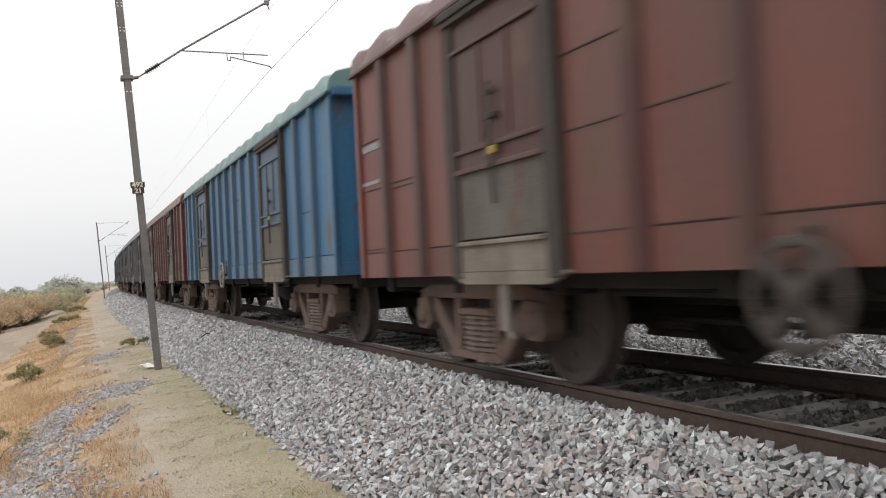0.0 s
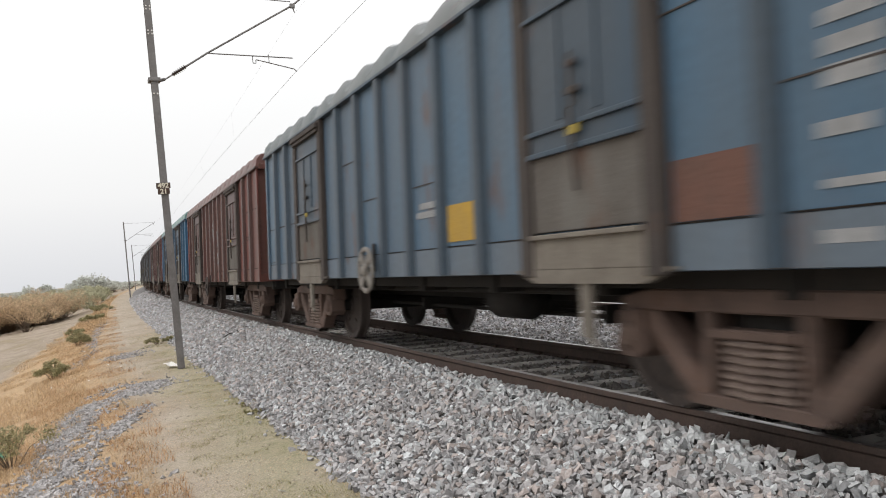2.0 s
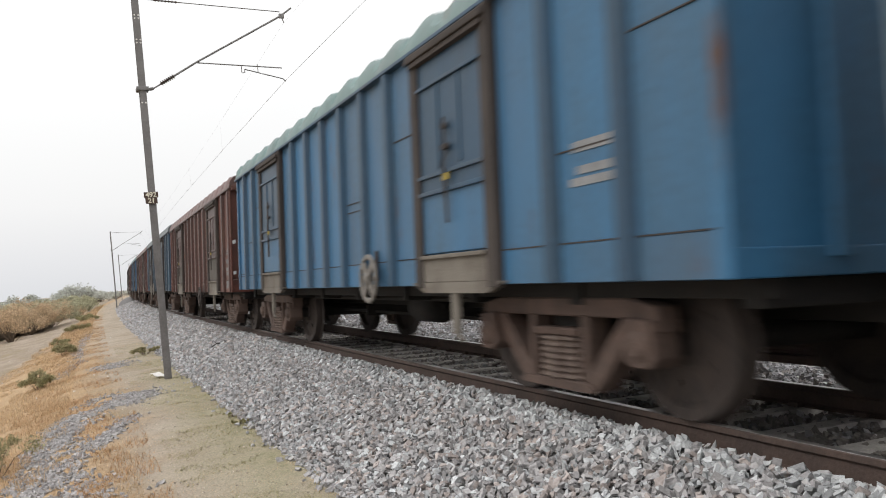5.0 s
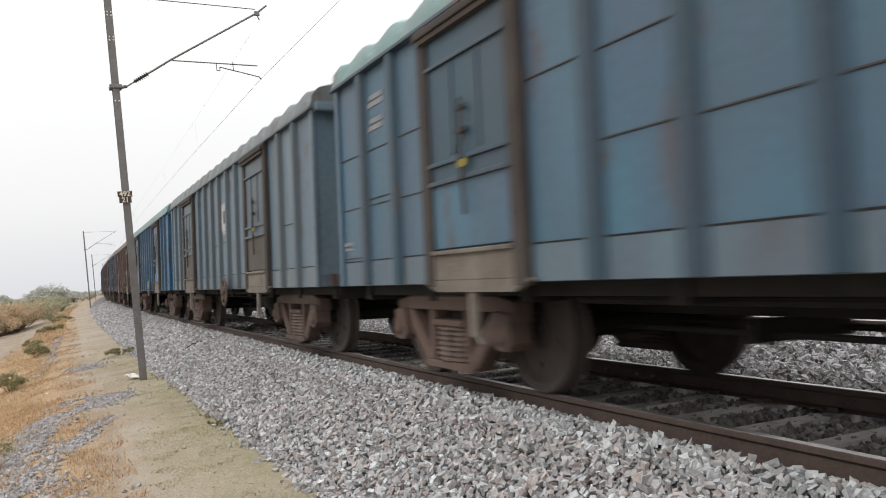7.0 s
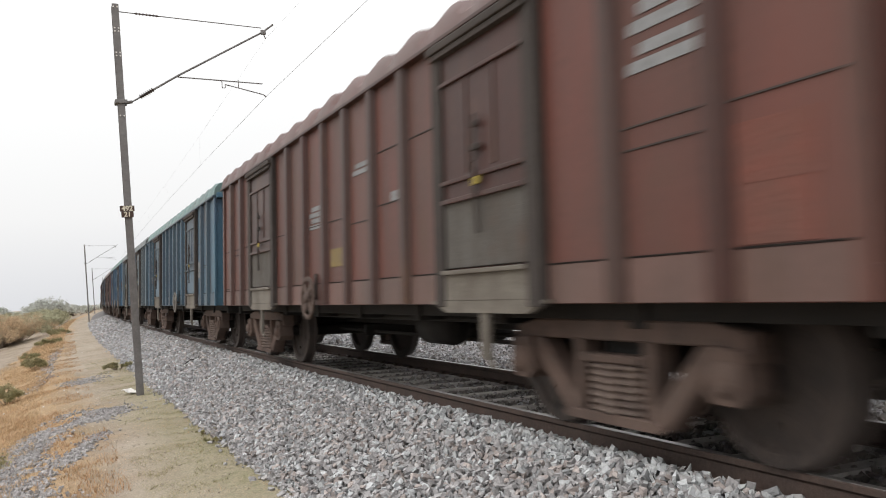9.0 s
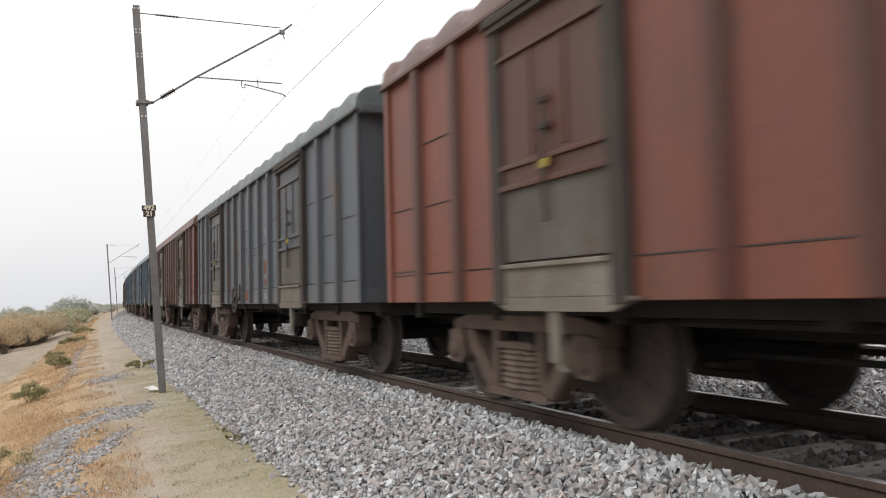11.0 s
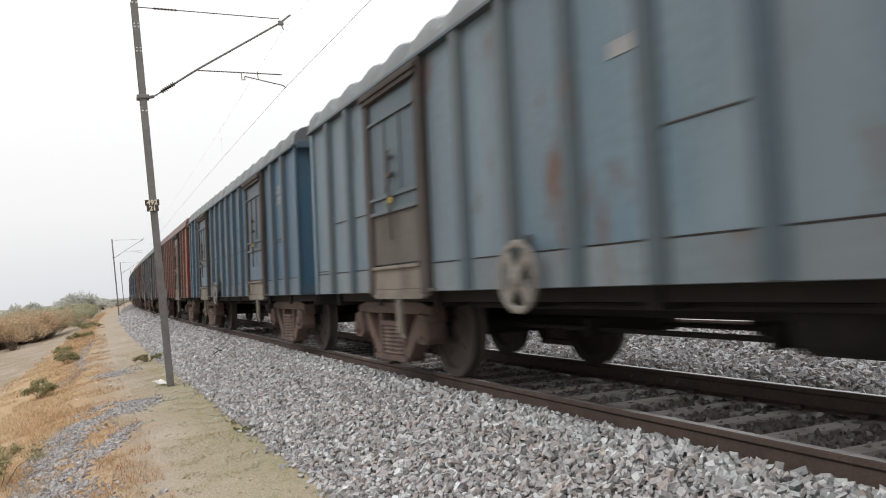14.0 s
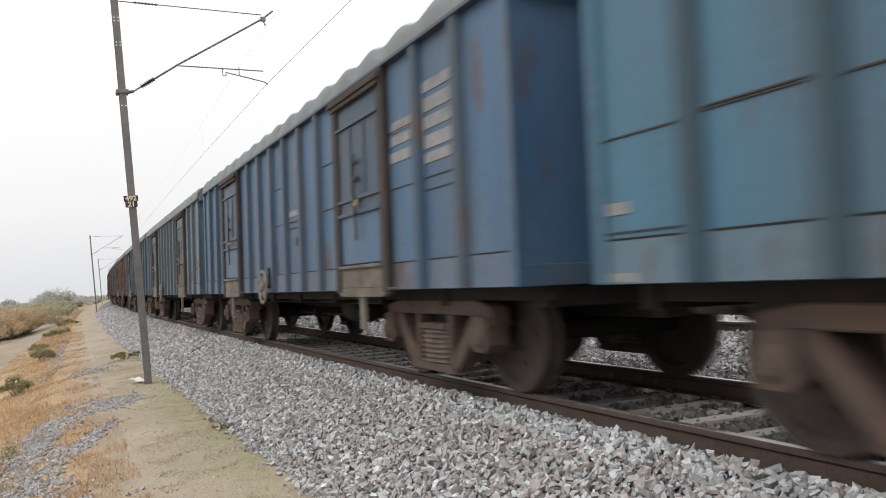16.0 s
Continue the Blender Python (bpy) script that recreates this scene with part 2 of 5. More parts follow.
def soil_material():
    """Dirt path, dry grass and bare soil, mixed by broad noise and by the distance from the line."""
    m = bpy.data.materials.new("dry_sandy_soil")
    m.use_nodes = True
    n, l = m.node_tree.nodes, m.node_tree.links
    b = n["Principled BSDF"]
    b.inputs["Roughness"].default_value, b.inputs["Specular IOR Level"].default_value = 0.95, 0.1
    co = n.new("ShaderNodeTexCoord")
    att = n.new("ShaderNodeVertexColor")
    att.layer_name = "cover"
    sep = n.new("ShaderNodeSeparateColor")
    l.new(att.outputs["Color"], sep.inputs[0])
    broad, small, speck = n.new("ShaderNodeTexNoise"), n.new("ShaderNodeTexNoise"), n.new("ShaderNodeTexNoise")
    for node, sc, de in ((broad, 0.9, 7.0), (small, 11.0, 6.0), (speck, 60.0, 4.0)):
        node.inputs["Scale"].default_value, node.inputs["Detail"].default_value = sc, de
        node.inputs["Roughness"].default_value = 0.65
        l.new(co.outputs["Object"], node.inputs["Vector"])

    def mix(a, c, f, blend="MIX"):
        x = n.new("ShaderNodeMix")
        x.data_type, x.blend_type = "RGBA", blend
        for sock, v in (("A", a), ("B", c), ("Factor", f)):
            if isinstance(v, (tuple, float)):
                x.inputs[sock].default_value = (*v, 1) if isinstance(v, tuple) else v
            else:
                l.new(v, x.inputs[sock])
        return x.outputs["Result"]

    def rng(v, a, c, lo=0.0, hi=1.0):
        x = n.new("ShaderNodeMapRange")
        for sock, q in (("From Min", a), ("From Max", c), ("To Min", lo), ("To Max", hi)):
            x.inputs[sock].default_value = q
        l.new(v, x.inputs["Value"])
        return x.outputs[0]
    path = mix((0.365, 0.312, 0.25), (0.285, 0.238, 0.186), rng(broad.outputs[0], 0.35, 0.65))
    path = mix(path, (0.24, 0.205, 0.14), rng(small.outputs[0], 0.50, 0.64, 0.0, 0.5))
    path = mix(path, (0.27, 0.205, 0.145), rng(broad.outputs[0], 0.52, 0.66, 0.0, 0.55))
    straw = mix((0.40, 0.285, 0.17), (0.28, 0.195, 0.118), rng(small.outputs[0], 0.35, 0.65))
    bare = mix((0.285, 0.235, 0.185), (0.205, 0.165, 0.125), rng(broad.outputs[0], 0.4, 0.6))
    moss = mix((0.185, 0.185, 0.098), (0.30, 0.265, 0.175), rng(small.outputs[0], 0.38, 0.6))
    far = mix(bare, (0.24, 0.195, 0.125), rng(broad.outputs[0], 0.5, 0.68))
    c = mix(far, path, sep.outputs[0])
    c = mix(c, straw, sep.outputs[1])
    c = mix(c, moss, sep.outputs[2])
    c = mix(c, rng(speck.outputs[0], 0.25, 0.75, 0.52, 1.48), 1.0, "MULTIPLY")
    l.new(c, b.inputs["Base Color"])
    bp = n.new("ShaderNodeBump")
    bp.inputs["Strength"].default_value, bp.inputs["Distance"].default_value = 0.8, 0.03
    l.new(small.outputs[0], bp.inputs["Height"])
    l.new(bp.outputs[0], b.inputs["Normal"])
    return m


SOIL = soil_material()


# ---- mesh helpers ----
def part(name, bm, mat, parent=None, label=""):
    """Links a bmesh as one mesh object under its thing or part."""
    me = bpy.data.meshes.new(name)
    bm.to_mesh(me)
    bm.free()
    me.materials.append(mat)
    ob = new(name, me)
    ob.parent = parent
    if label:
        ob["label"] = label
    return ob


def again(name, ob, m, parent):
    """Another object on the same mesh, under a parent, at the pose m."""
    o = new(name, ob.data)
    o.parent = parent
    o.matrix_basis = m
    return o


def box(bm, x0, x1, y0, y1, z0, z1, bevel=0.0):
    r = bmesh.ops.create_cube(bm, size=1.0, matrix=Matrix.Translation(((x0 + x1) / 2, (y0 + y1) / 2, (z0 + z1) / 2)) @ Matrix.Diagonal((abs(x1 - x0), abs(y1 - y0), abs(z1 - z0), 1)))
    if bevel:
        edges = {e for v in r["verts"] for e in v.link_edges}
        bmesh.ops.bevel(bm, geom=list(edges), offset=bevel, segments=2, affect="EDGES", profile=0.6)
    return bm


def prism(bm, poly, x0, x1):
    """An outline in y and z, drawn through from x0 to x1."""
    a = [bm.verts.new((x0, y, z)) for y, z in poly]
    b = [bm.verts.new((x1, y, z)) for y, z in poly]
    k = len(poly)
    bm.faces.new(a), bm.faces.new(b[::-1])
    for i in range(k):
        bm.faces.new((a[i], b[i], b[(i + 1) % k], a[(i + 1) % k]))
    bmesh.ops.recalc_face_normals(bm, faces=bm.faces)
    return bm


def lathe(bm, profile, seg=24, m=Matrix.Identity(4), closed=True):
    """A profile of (radius, height) turned round z, then posed by m."""
    rings = []
    for r, z in profile:
        rings.append([bm.verts.new(m @ Vector((r * math.cos(2 * math.pi * i / seg), r * math.sin(2 * math.pi * i / seg), z))) for i in range(seg)])
    for a, b in zip(rings, rings[1:]):
        for i in range(seg):
            bm.faces.new((a[i], a[(i + 1) % seg], b[(i + 1) % seg], b[i]))
    if closed:
        bm.faces.new(rings[0][::-1]), bm.faces.new(rings[-1])
    return bm


def rod(bm, a, b, r, seg=8, r2=None):
    a, b = Vector(a), Vector(b)
    d = b - a
    m = Matrix.Translation(a) @ d.to_track_quat("Z", "Y").to_matrix().to_4x4()
    return lathe(bm, [(r, 0), (r if r2 is None else r2, d.length)], seg, m)


def smooth(ob, angle=40):
    for p in ob.data.polygons:
        p.use_smooth = True
    ob.data.set_sharp_from_angle(angle=radians(angle))
    return ob


def empty(name):
    e = new(name)
    e.empty_display_size = 0.3
    return e


# ---- ground and ballast bed ----
GROUND = [(-1200, -1.7), (-300, -1.7), (-80, -1.65), (-30, -1.6), (-14, -1.5), (-10, -1.42), (-7.6, -1.2), (-6.2, -0.98), (-5.4, -0.80), (-4.7, -0.64), (-4.2, -0.57), (-3.4, -0.53), (-2.7, -0.50), (-2.2, -0.56), (9.0, -0.60), (11, -1.2), (16, -1.5), (80, -1.6), (800, -1.7)]
BED = [(-2.95, -0.60), (-2.62, -0.49), (-2.2, -0.33), (-1.8, -0.20), (-1.45, -0.095), (-1.2, -0.03), (-1.06, -0.045), (-0.96, -0.14), (-0.9, -0.185), (-0.6, -0.195), (0.6, -0.258), (0.9, -0.285), (1.2, -0.27), (1.5, -0.21), (1.9, -0.23), (2.6, -0.33), (3.2, -0.34), (3.9, -0.26), (4.4, -0.25), (6.8, -0.27), (7.6, -0.32), (9.4, -0.75)]


def level(table, o):
    return float(np.interp(o, [a for a, _ in table], [z for _, z in table]))


def wob(s, o, size, seed=0.0):
    return noise.noise(Vector((s / size, o / size, seed)))


def ground_z(s, o):
    rough = 0.05 * wob(s, o, 1.3) + 0.02 * wob(s, o, 0.35, 5) if o < -2.6 else 0.0
    if o < -4.4:
        rough += min(1.0, (-4.4 - o) / 2) * (0.16 * wob(s, o, 3.1, 9) + 0.05 * wob(s, o, 0.8, 3))
    return level(GROUND, o) + rough


def sheet(name, ss, oo, zf, mat, cover=None):
    me = bpy.data.meshes.new(name)
    verts = [tuple(lay(s, o, zf(s, o))) for s in ss for o in oo]
    k = len(oo)
    faces = [(i * k + j, i * k + j + 1, (i + 1) * k + j + 1, (i + 1) * k + j) for i in range(len(ss) - 1) for j in range(k - 1)]
    me.from_pydata(verts, [], faces)
    if cover:
        col = me.color_attributes.new("cover", "FLOAT_COLOR", "POINT")
        col.data.foreach_set("color", [c for s in ss for o in oo for c in cover(s, o)])
    me.materials.append(mat)
    ob = new(name, me)
    if me.polygons[0].normal.z < 0:
        me.flip_normals()
    for p in me.polygons:
        p.use_smooth = True
    return ob


def step(v, a, b):
    return min(1.0, max(0.0, (v - a) / (b - a)))


def slope_foot(s):
    """Where the grassy slope ends and the bare flat begins."""
    return float(np.interp(s, (10, 22, 33, 45, 62), (-7.2, -6.75, -6.2, -5.5, -5.0)))


def cover(s, o):
    n1, n2 = wob(s, o, 1.7, 2), wob(s, o, 0.6, 7)
    path = step(o + 0.5 * n2, -4.8 + 0.9 * n1, -3.7 + 0.9 * n1)
    moss = step(o, -3.7 + 0.6 * n1, -3.0 + 0.5 * n2) * step(26 + 10 * n1 - s, 0, 8) * (0.62 + 0.5 * n2)
    dry = step(-3.85 - o + 0.7 * n1 + 0.5 * n2, 0.0, 0.7) * step(o - slope_foot(s) + 0.6 * n1 + 0.3 * n2, -0.3, 0.3)
    dry = max(dry, 0.7 * step(wob(s, o, 9, 4), 0.15, 0.35)) if o < -9 else dry
    return path, max(0.0, dry), max(0.0, moss), 1.0


near_s = [-60, -30, -15, -8, -4, -1, 0] + [0.3 * i for i in range(1, 150)]
far_s = [45.5 + i * 1.2 for i in range(50)] + [108, 120, 135, 155, 180, 220, 280, 360, 480, 650, 900, 1200]
oo = [-1200, -600, -300, -150, -90, -60, -45, -34, -27, -22, -18] + [-15 + 0.6 * i for i in range(10)] + [-9 + 0.22 * i for i in range(30)] + [-2.4, -2.0, 2, 6, 9, 10, 11, 13, 16, 25, 45, 90, 200, 500, 800]
ground = tagged(sheet("ground", near_s + far_s, oo, ground_z, SOIL, cover), "dry sandy ground with a trodden path beside the line", "ground", kind="structure")

bed_o = [-2.95 + 0.12 * i for i in range(104)]
bed_s = [-60, -30, -10, -4] + [0.25 * i for i in range(-8, 160)] + [40 + 1.0 * i for i in range(60)] + [100 + 6 * i for i in range(50)]
bed = tagged(sheet("ballast_bed", bed_s, bed_o, lambda s, o: level(BED, o) - 0.03 + 0.02 * wob(s, o, 0.12), GRIT), "grey crushed-stone ballast bank carrying the tracks", "ballast", kind="structure")


# ---- stones: sharp broken blocks ----
def ico():
    b = bmesh.new()
    bmesh.ops.create_cube(b, size=1.5)
    bmesh.ops.triangulate(b, faces=b.faces[:])
    b.verts.index_update()
    v = np.array([x.co[:] for x in b.verts])
    f = np.array([[x.index for x in p.verts] for p in b.faces])
    b.free()
    return v, f


ICO_V, ICO_F = ico()
NV, NF = len(ICO_V), len(ICO_F)
rng = np.random.default_rng(7)


def lumps(name, sites, sizes, mat, flat=0.75, parent=None):
    """Many loose stones in one mesh."""
    n = len(sites)
    v = np.repeat(ICO_V[None], n, 0) + rng.uniform(-0.35, 0.35, (n, NV, 3))
    v *= np.stack([rng.uniform(0.9, 1.55, n), rng.uniform(0.65, 1.05, n), rng.uniform(flat * 0.55, flat, n)], 1)[:, None]
    q = rng.normal(size=(n, 4)) * np.array([1.0, 0.55, 0.55, 1.0])
    q /= np.linalg.norm(q, axis=1, keepdims=True)
    w, x, y, z = q.T
    rot = np.stack([1 - 2 * (y * y + z * z), 2 * (x * y - z * w), 2 * (x * z + y * w), 2 * (x * y + z * w), 1 - 2 * (x * x + z * z), 2 * (y * z - x * w), 2 * (x * z - y * w), 2 * (y * z + x * w), 1 - 2 * (x * x + y * y)], 1).reshape(n, 3, 3)
    v = np.einsum("nij,nkj->nki", rot, v) * np.asarray(sizes)[:, None, None] + np.asarray(sites)[:, None]
    me = bpy.data.meshes.new(name)
    me.vertices.add(n * NV)
    me.vertices.foreach_set("co", v.astype(np.float32).ravel())
    faces = (ICO_F[None] + NV * np.arange(n)[:, None, None]).ravel().astype(np.int32)
    me.loops.add(len(faces))
    me.loops.foreach_set("vertex_index", faces)
    me.polygons.add(n * NF)
    me.polygons.foreach_set("loop_start", np.arange(0, len(faces), 3, dtype=np.int32))
    me.polygons.foreach_set("loop_total", np.full(n * NF, 3, np.int32))
    me.update(calc_edges=True)
    me.shade_flat()
    me.materials.append(mat)
    ob = new(name, me)
    ob.parent = parent
    return ob


def strew(s0, s1, o0, o1, pitch, table, lift=0.0):
    """Sites on a jittered grid over a stretch of the bank."""
    k, j = max(1, round((s1 - s0) / pitch)), max(1, round((o1 - o0) / pitch))
    s, o = np.meshgrid(s0 + (np.arange(k) + 0.5) * (s1 - s0) / k, o0 + (np.arange(j) + 0.5) * (o1 - o0) / j)
    s = s.ravel() + rng.uniform(-0.6, 0.6, s.size) * pitch
    o = o.ravel() + rng.uniform(-0.6, 0.6, o.size) * pitch
    z = np.interp(o, [a for a, _ in table], [b for _, b in table]) + lift + rng.uniform(-0.018, 0.022, s.size)
    a = s / RADIUS
    return np.stack([RADIUS - (RADIUS - o) * np.cos(a), (RADIUS - o) * np.sin(a), z], 1), s, o


def bank(name, s0, s1, o0, o1, pitch, size, mats, label, table=BED):
    sites, s, o = strew(s0, s1, o0, o1, pitch, table)
    pick = rng.random(len(sites))
    lo = 0.0
    for share, mat in mats:
        mask = (pick >= lo) & (pick < lo + share)
        lo += share
        if mask.any():
            ob = lumps(name, sites[mask], size * rng.uniform(0.55, 1.25, mask.sum()), mat)
            tagged(ob, label, kind="stuff")
            ob.parent = bed


MIX = ((0.62, STONE), (0.22, STONE_PALE), (0.16, STONE_PINK))
CREST = ((0.35, STONE), (0.60, STONE_PALE), (0.05, STONE_PINK))
OILY = ((0.75, STONE_DARK), (0.25, STONE))
GREY = ((0.7, STONE), (0.1, STONE_PALE), (0.2, STONE_DARK))
bank("loose_ballast", 2.2, 15, -2.72, -1.35, 0.035, 0.0250, MIX, "loose grey crushed stones on the bank")
bank("loose_ballast", 2.2, 15, -1.4, -0.98, 0.040, 0.029, CREST, "pale crushed stones along the crest of the bank")
bank("loose_ballast", 15, 36, -2.85, -1.0, 0.054, 0.038, MIX, "loose grey crushed stones on the bank")
bank("loose_ballast", 36, 80, -2.85, -1.0, 0.10, 0.07, MIX, "loose grey crushed stones on the bank")
bank("track_ballast", 1.8, 18, -0.72, 0.72, 0.05, 0.033, OILY, "oil-darkened stones between the sleepers")
bank("track_ballast", 18, 40, -0.72, 0.72, 0.10, 0.065, OILY, "oil-darkened stones between the sleepers")
bank("far_ballast", 1.5, 18, 0.98, 4.6, 0.055, 0.038, GREY, "grey stones heaped between the two tracks")
bank("far_ballast", 18, 45, 0.98, 4.6, 0.12, 0.085, GREY, "grey stones heaped between the two tracks")
bank("far_ballast", 3, 30, 4.9, 8.0, 0.12, 0.08, GREY, "grey stones on the farther track bed")

# scattered stones at the toe and the gravel on the slope beside the path
toe = []
for _ in range(1100):
    s, o = rng.uniform(3, 45), -2.62 - abs(rng.normal(0, 0.09))
    toe.append(tuple(lay(s, o, ground_z(s, o) + 0.008)))
tagged(lumps("toe_stones", toe, rng.uniform(0.012, 0.034, len(toe)), STONE), "stones rolled down onto the edge of the path", "stones", kind="stuff")
GRAVEL_S = (6.3, 7.5, 9.5, 11.5, 13.2)


def in_gravel(s, o):
    return s < 13.4 and abs(o - np.interp(s, GRAVEL_S, (-4.95, -4.92, -4.92, -4.82, -4.55))) < np.interp(s, GRAVEL_S, (0.45, 0.40, 0.27, 0.21, 0.25))


grit = []
while len(grit) < 10000:
    pick, u = rng.random(), rng.normal(0, 0.6)
    if pick < 0.62:
        s = rng.uniform(6.3, 13.4)
        o = np.interp(s, GRAVEL_S, (-4.95, -4.92, -4.92, -4.82, -4.55)) + 1.35 * u * np.interp(s, GRAVEL_S, (0.45, 0.40, 0.27, 0.21, 0.25))
    elif pick < 0.75:
        s, o = rng.normal(13.8, 0.4), -3.9 + 0.5 * u
    elif pick < 0.88:
        s = rng.uniform(20.5, 38)
        o = np.interp(s, (20.5, 23, 29, 36, 38), (-5.05, -4.72, -4.72, -4.57, -4.5)) + 0.2 * u
    elif pick < 0.95:
        s = rng.uniform(9.6, 11.9)
        o = np.interp(s, (9.6, 10.5, 11.9), (-4.68, -4.28, -3.9)) + 0.16 * u
    else:
        s, o = rng.normal(20.2, 0.35), -3.85 + 0.4 * u
    if wob(s, o, 0.45, 11) + 0.6 * wob(s, o, 0.16, 31) > -0.55 + 0.9 * rng.random() + 0.1 * abs(u):
        grit.append(tuple(lay(s, o, ground_z(s, o) + 0.004)))
tagged(lumps("slope_gravel", grit, rng.uniform(0.008, 0.028, len(grit)), GRAVEL), "spilt bluish-grey gravel beside the path", "gravel", kind="stuff")
crumbs = []
for _ in range(2200):
    s, o = rng.uniform(4.5, 22), rng.uniform(-4.7, -2.8)
    crumbs.append(tuple(lay(s, o, ground_z(s, o) + 0.002)))
tagged(lumps("path_crumbs", crumbs, rng.uniform(0.003, 0.010, len(crumbs)), CLOD), "small pebbles and clods on the trodden path", "pebbles", kind="stuff")

# ---- rails and sleepers ----
RAIL_SHAPE = [(-0.068, -0.172), (0.068, -0.172), (0.068, -0.160), (0.014, -0.142), (0.010, -0.055), (0.036, -0.036), (0.036, -0.006), (0.030, 0.0), (-0.030, 0.0), (-0.036, -0.006), (-0.036, -0.036), (-0.010, -0.055), (-0.014, -0.142), (-0.068, -0.160)]


def rail(name, middle, label, drop=0.0, canted=True):
    """A steel rail along the arc; the worn top is a part of its own."""
    ss = [-40, -20, -8] + [0.8 * i for i in range(-5, 60)] + [48 + 4 * i for i in range(60)]
    for k, (shape, mat) in enumerate(((RAIL_SHAPE, RAIL), ([(-0.031, -0.004), (-0.026, 0.0025), (0.026, 0.0025), (0.031, -0.004)], RAILTOP))):
        me = bpy.data.meshes.new(name)
        put = (lambda s, o, v: on_track(s, o, v)) if canted else (lambda s, o, v: lay(s, o, v + drop))
        verts = [tuple(put(s, middle + o, v)) for s in ss for o, v in shape]
        c = len(shape)
        faces = [(i * c + j, (i + 1) * c + j, (i + 1) * c + (j + 1) % c, i * c + (j + 1) % c) for i in range(len(ss) - 1) for j in range(c)]
        me.from_pydata(verts, [], faces)
        me.materials.append(mat)
        if k == 0:
            ob = tagged(new(name, me), label, "rail", kind="structure")
        else:
            new("running_surface", me).parent = ob
    return ob


rail_1 = rail("rail_1", -0.872, "brown steel rail with a polished top on concrete sleepers")
rail_2 = rail("rail_2", 0.872, "brown steel rail with a polished top on concrete sleepers")
rail_3 = rail("rail_3", 4.68, "brown steel rail of the farther track", -0.09, False)
rail_4 = rail("rail_4", 6.36, "brown steel rail of the farther track", -0.09, False)
for k, (s, o) in enumerate(((6.05, 0.872), (6.28, 0.872), (6.75, 0.872))):
    bolt = bmesh.new()
    lathe(bolt, [(0.016, 0), (0.016, 0.03), (0.010, 0.036)], 6, Matrix.Translation(on_track(s, o - 0.012, -0.095)) @ pose(0, 0, 0, 0, -90, heading(s)))
    part("fishplate_bolt", bolt, GREYWHEEL, rail_2)

sl = bmesh.new()
prism(sl, [(-0.125, -0.21), (0.125, -0.21), (0.08, 0.0), (-0.08, 0.0)], -1.375, 1.375)
for v in sl.verts:
    if abs(v.co.x) < 2 and v.co.z > -0.05:
        v.co.x *= 0.985
sleeper = part("sleeper", sl, CONCRETE)
sleeper.parent = bed
sleeper.matrix_basis = Matrix.Translation(on_track(-3.2, 0, -0.18)) @ pose(0, 0, 0, 0, math.degrees(CANT), heading(-3.2))
cl = bmesh.new()
box(cl, -0.10, -0.045, -0.05, 0.05, -0.175, -0.135, 0.008)
box(cl, 0.045, 0.10, -0.05, 0.05, -0.175, -0.135, 0.008)
clip_mesh = part("rail_clip", cl, RAIL, sleeper)
clip_mesh.matrix_basis = pose(-0.872, 0, 0.18)
for i in range(-4, 90):
    s = -3.2 + 0.6 * (i + 5)
    o = again("sleeper", sleeper, Matrix.Translation(on_track(s, 0, -0.18)) @ pose(0, 0, 0, 0, math.degrees(CANT), heading(s)), bed)
    if i < 30:
        for side_o in (-0.872, 0.872):
            again("rail_clip", clip_mesh, pose(side_o, 0, 0.18), o)
for i in range(40):
    s = 2.0 + 0.6 * i
    again("sleeper", sleeper, Matrix.Translation(lay(s, 5.52, -0.275)) @ pose(0, 0, 0, 0, 0, heading(s)), bed)


# ---- a covered freight wagon; its middle over the rails, +y the way it goes ----
RIBS = [0.82, 1.62, 4.60, 5.40, 6.20, 6.99, 7.79, 8.59, 11.60, 12.40]
POSTS = [2.37, 3.80, 9.38, 10.80]
DOORS = [3.08, 10.08]
HL = BODY_L / 2


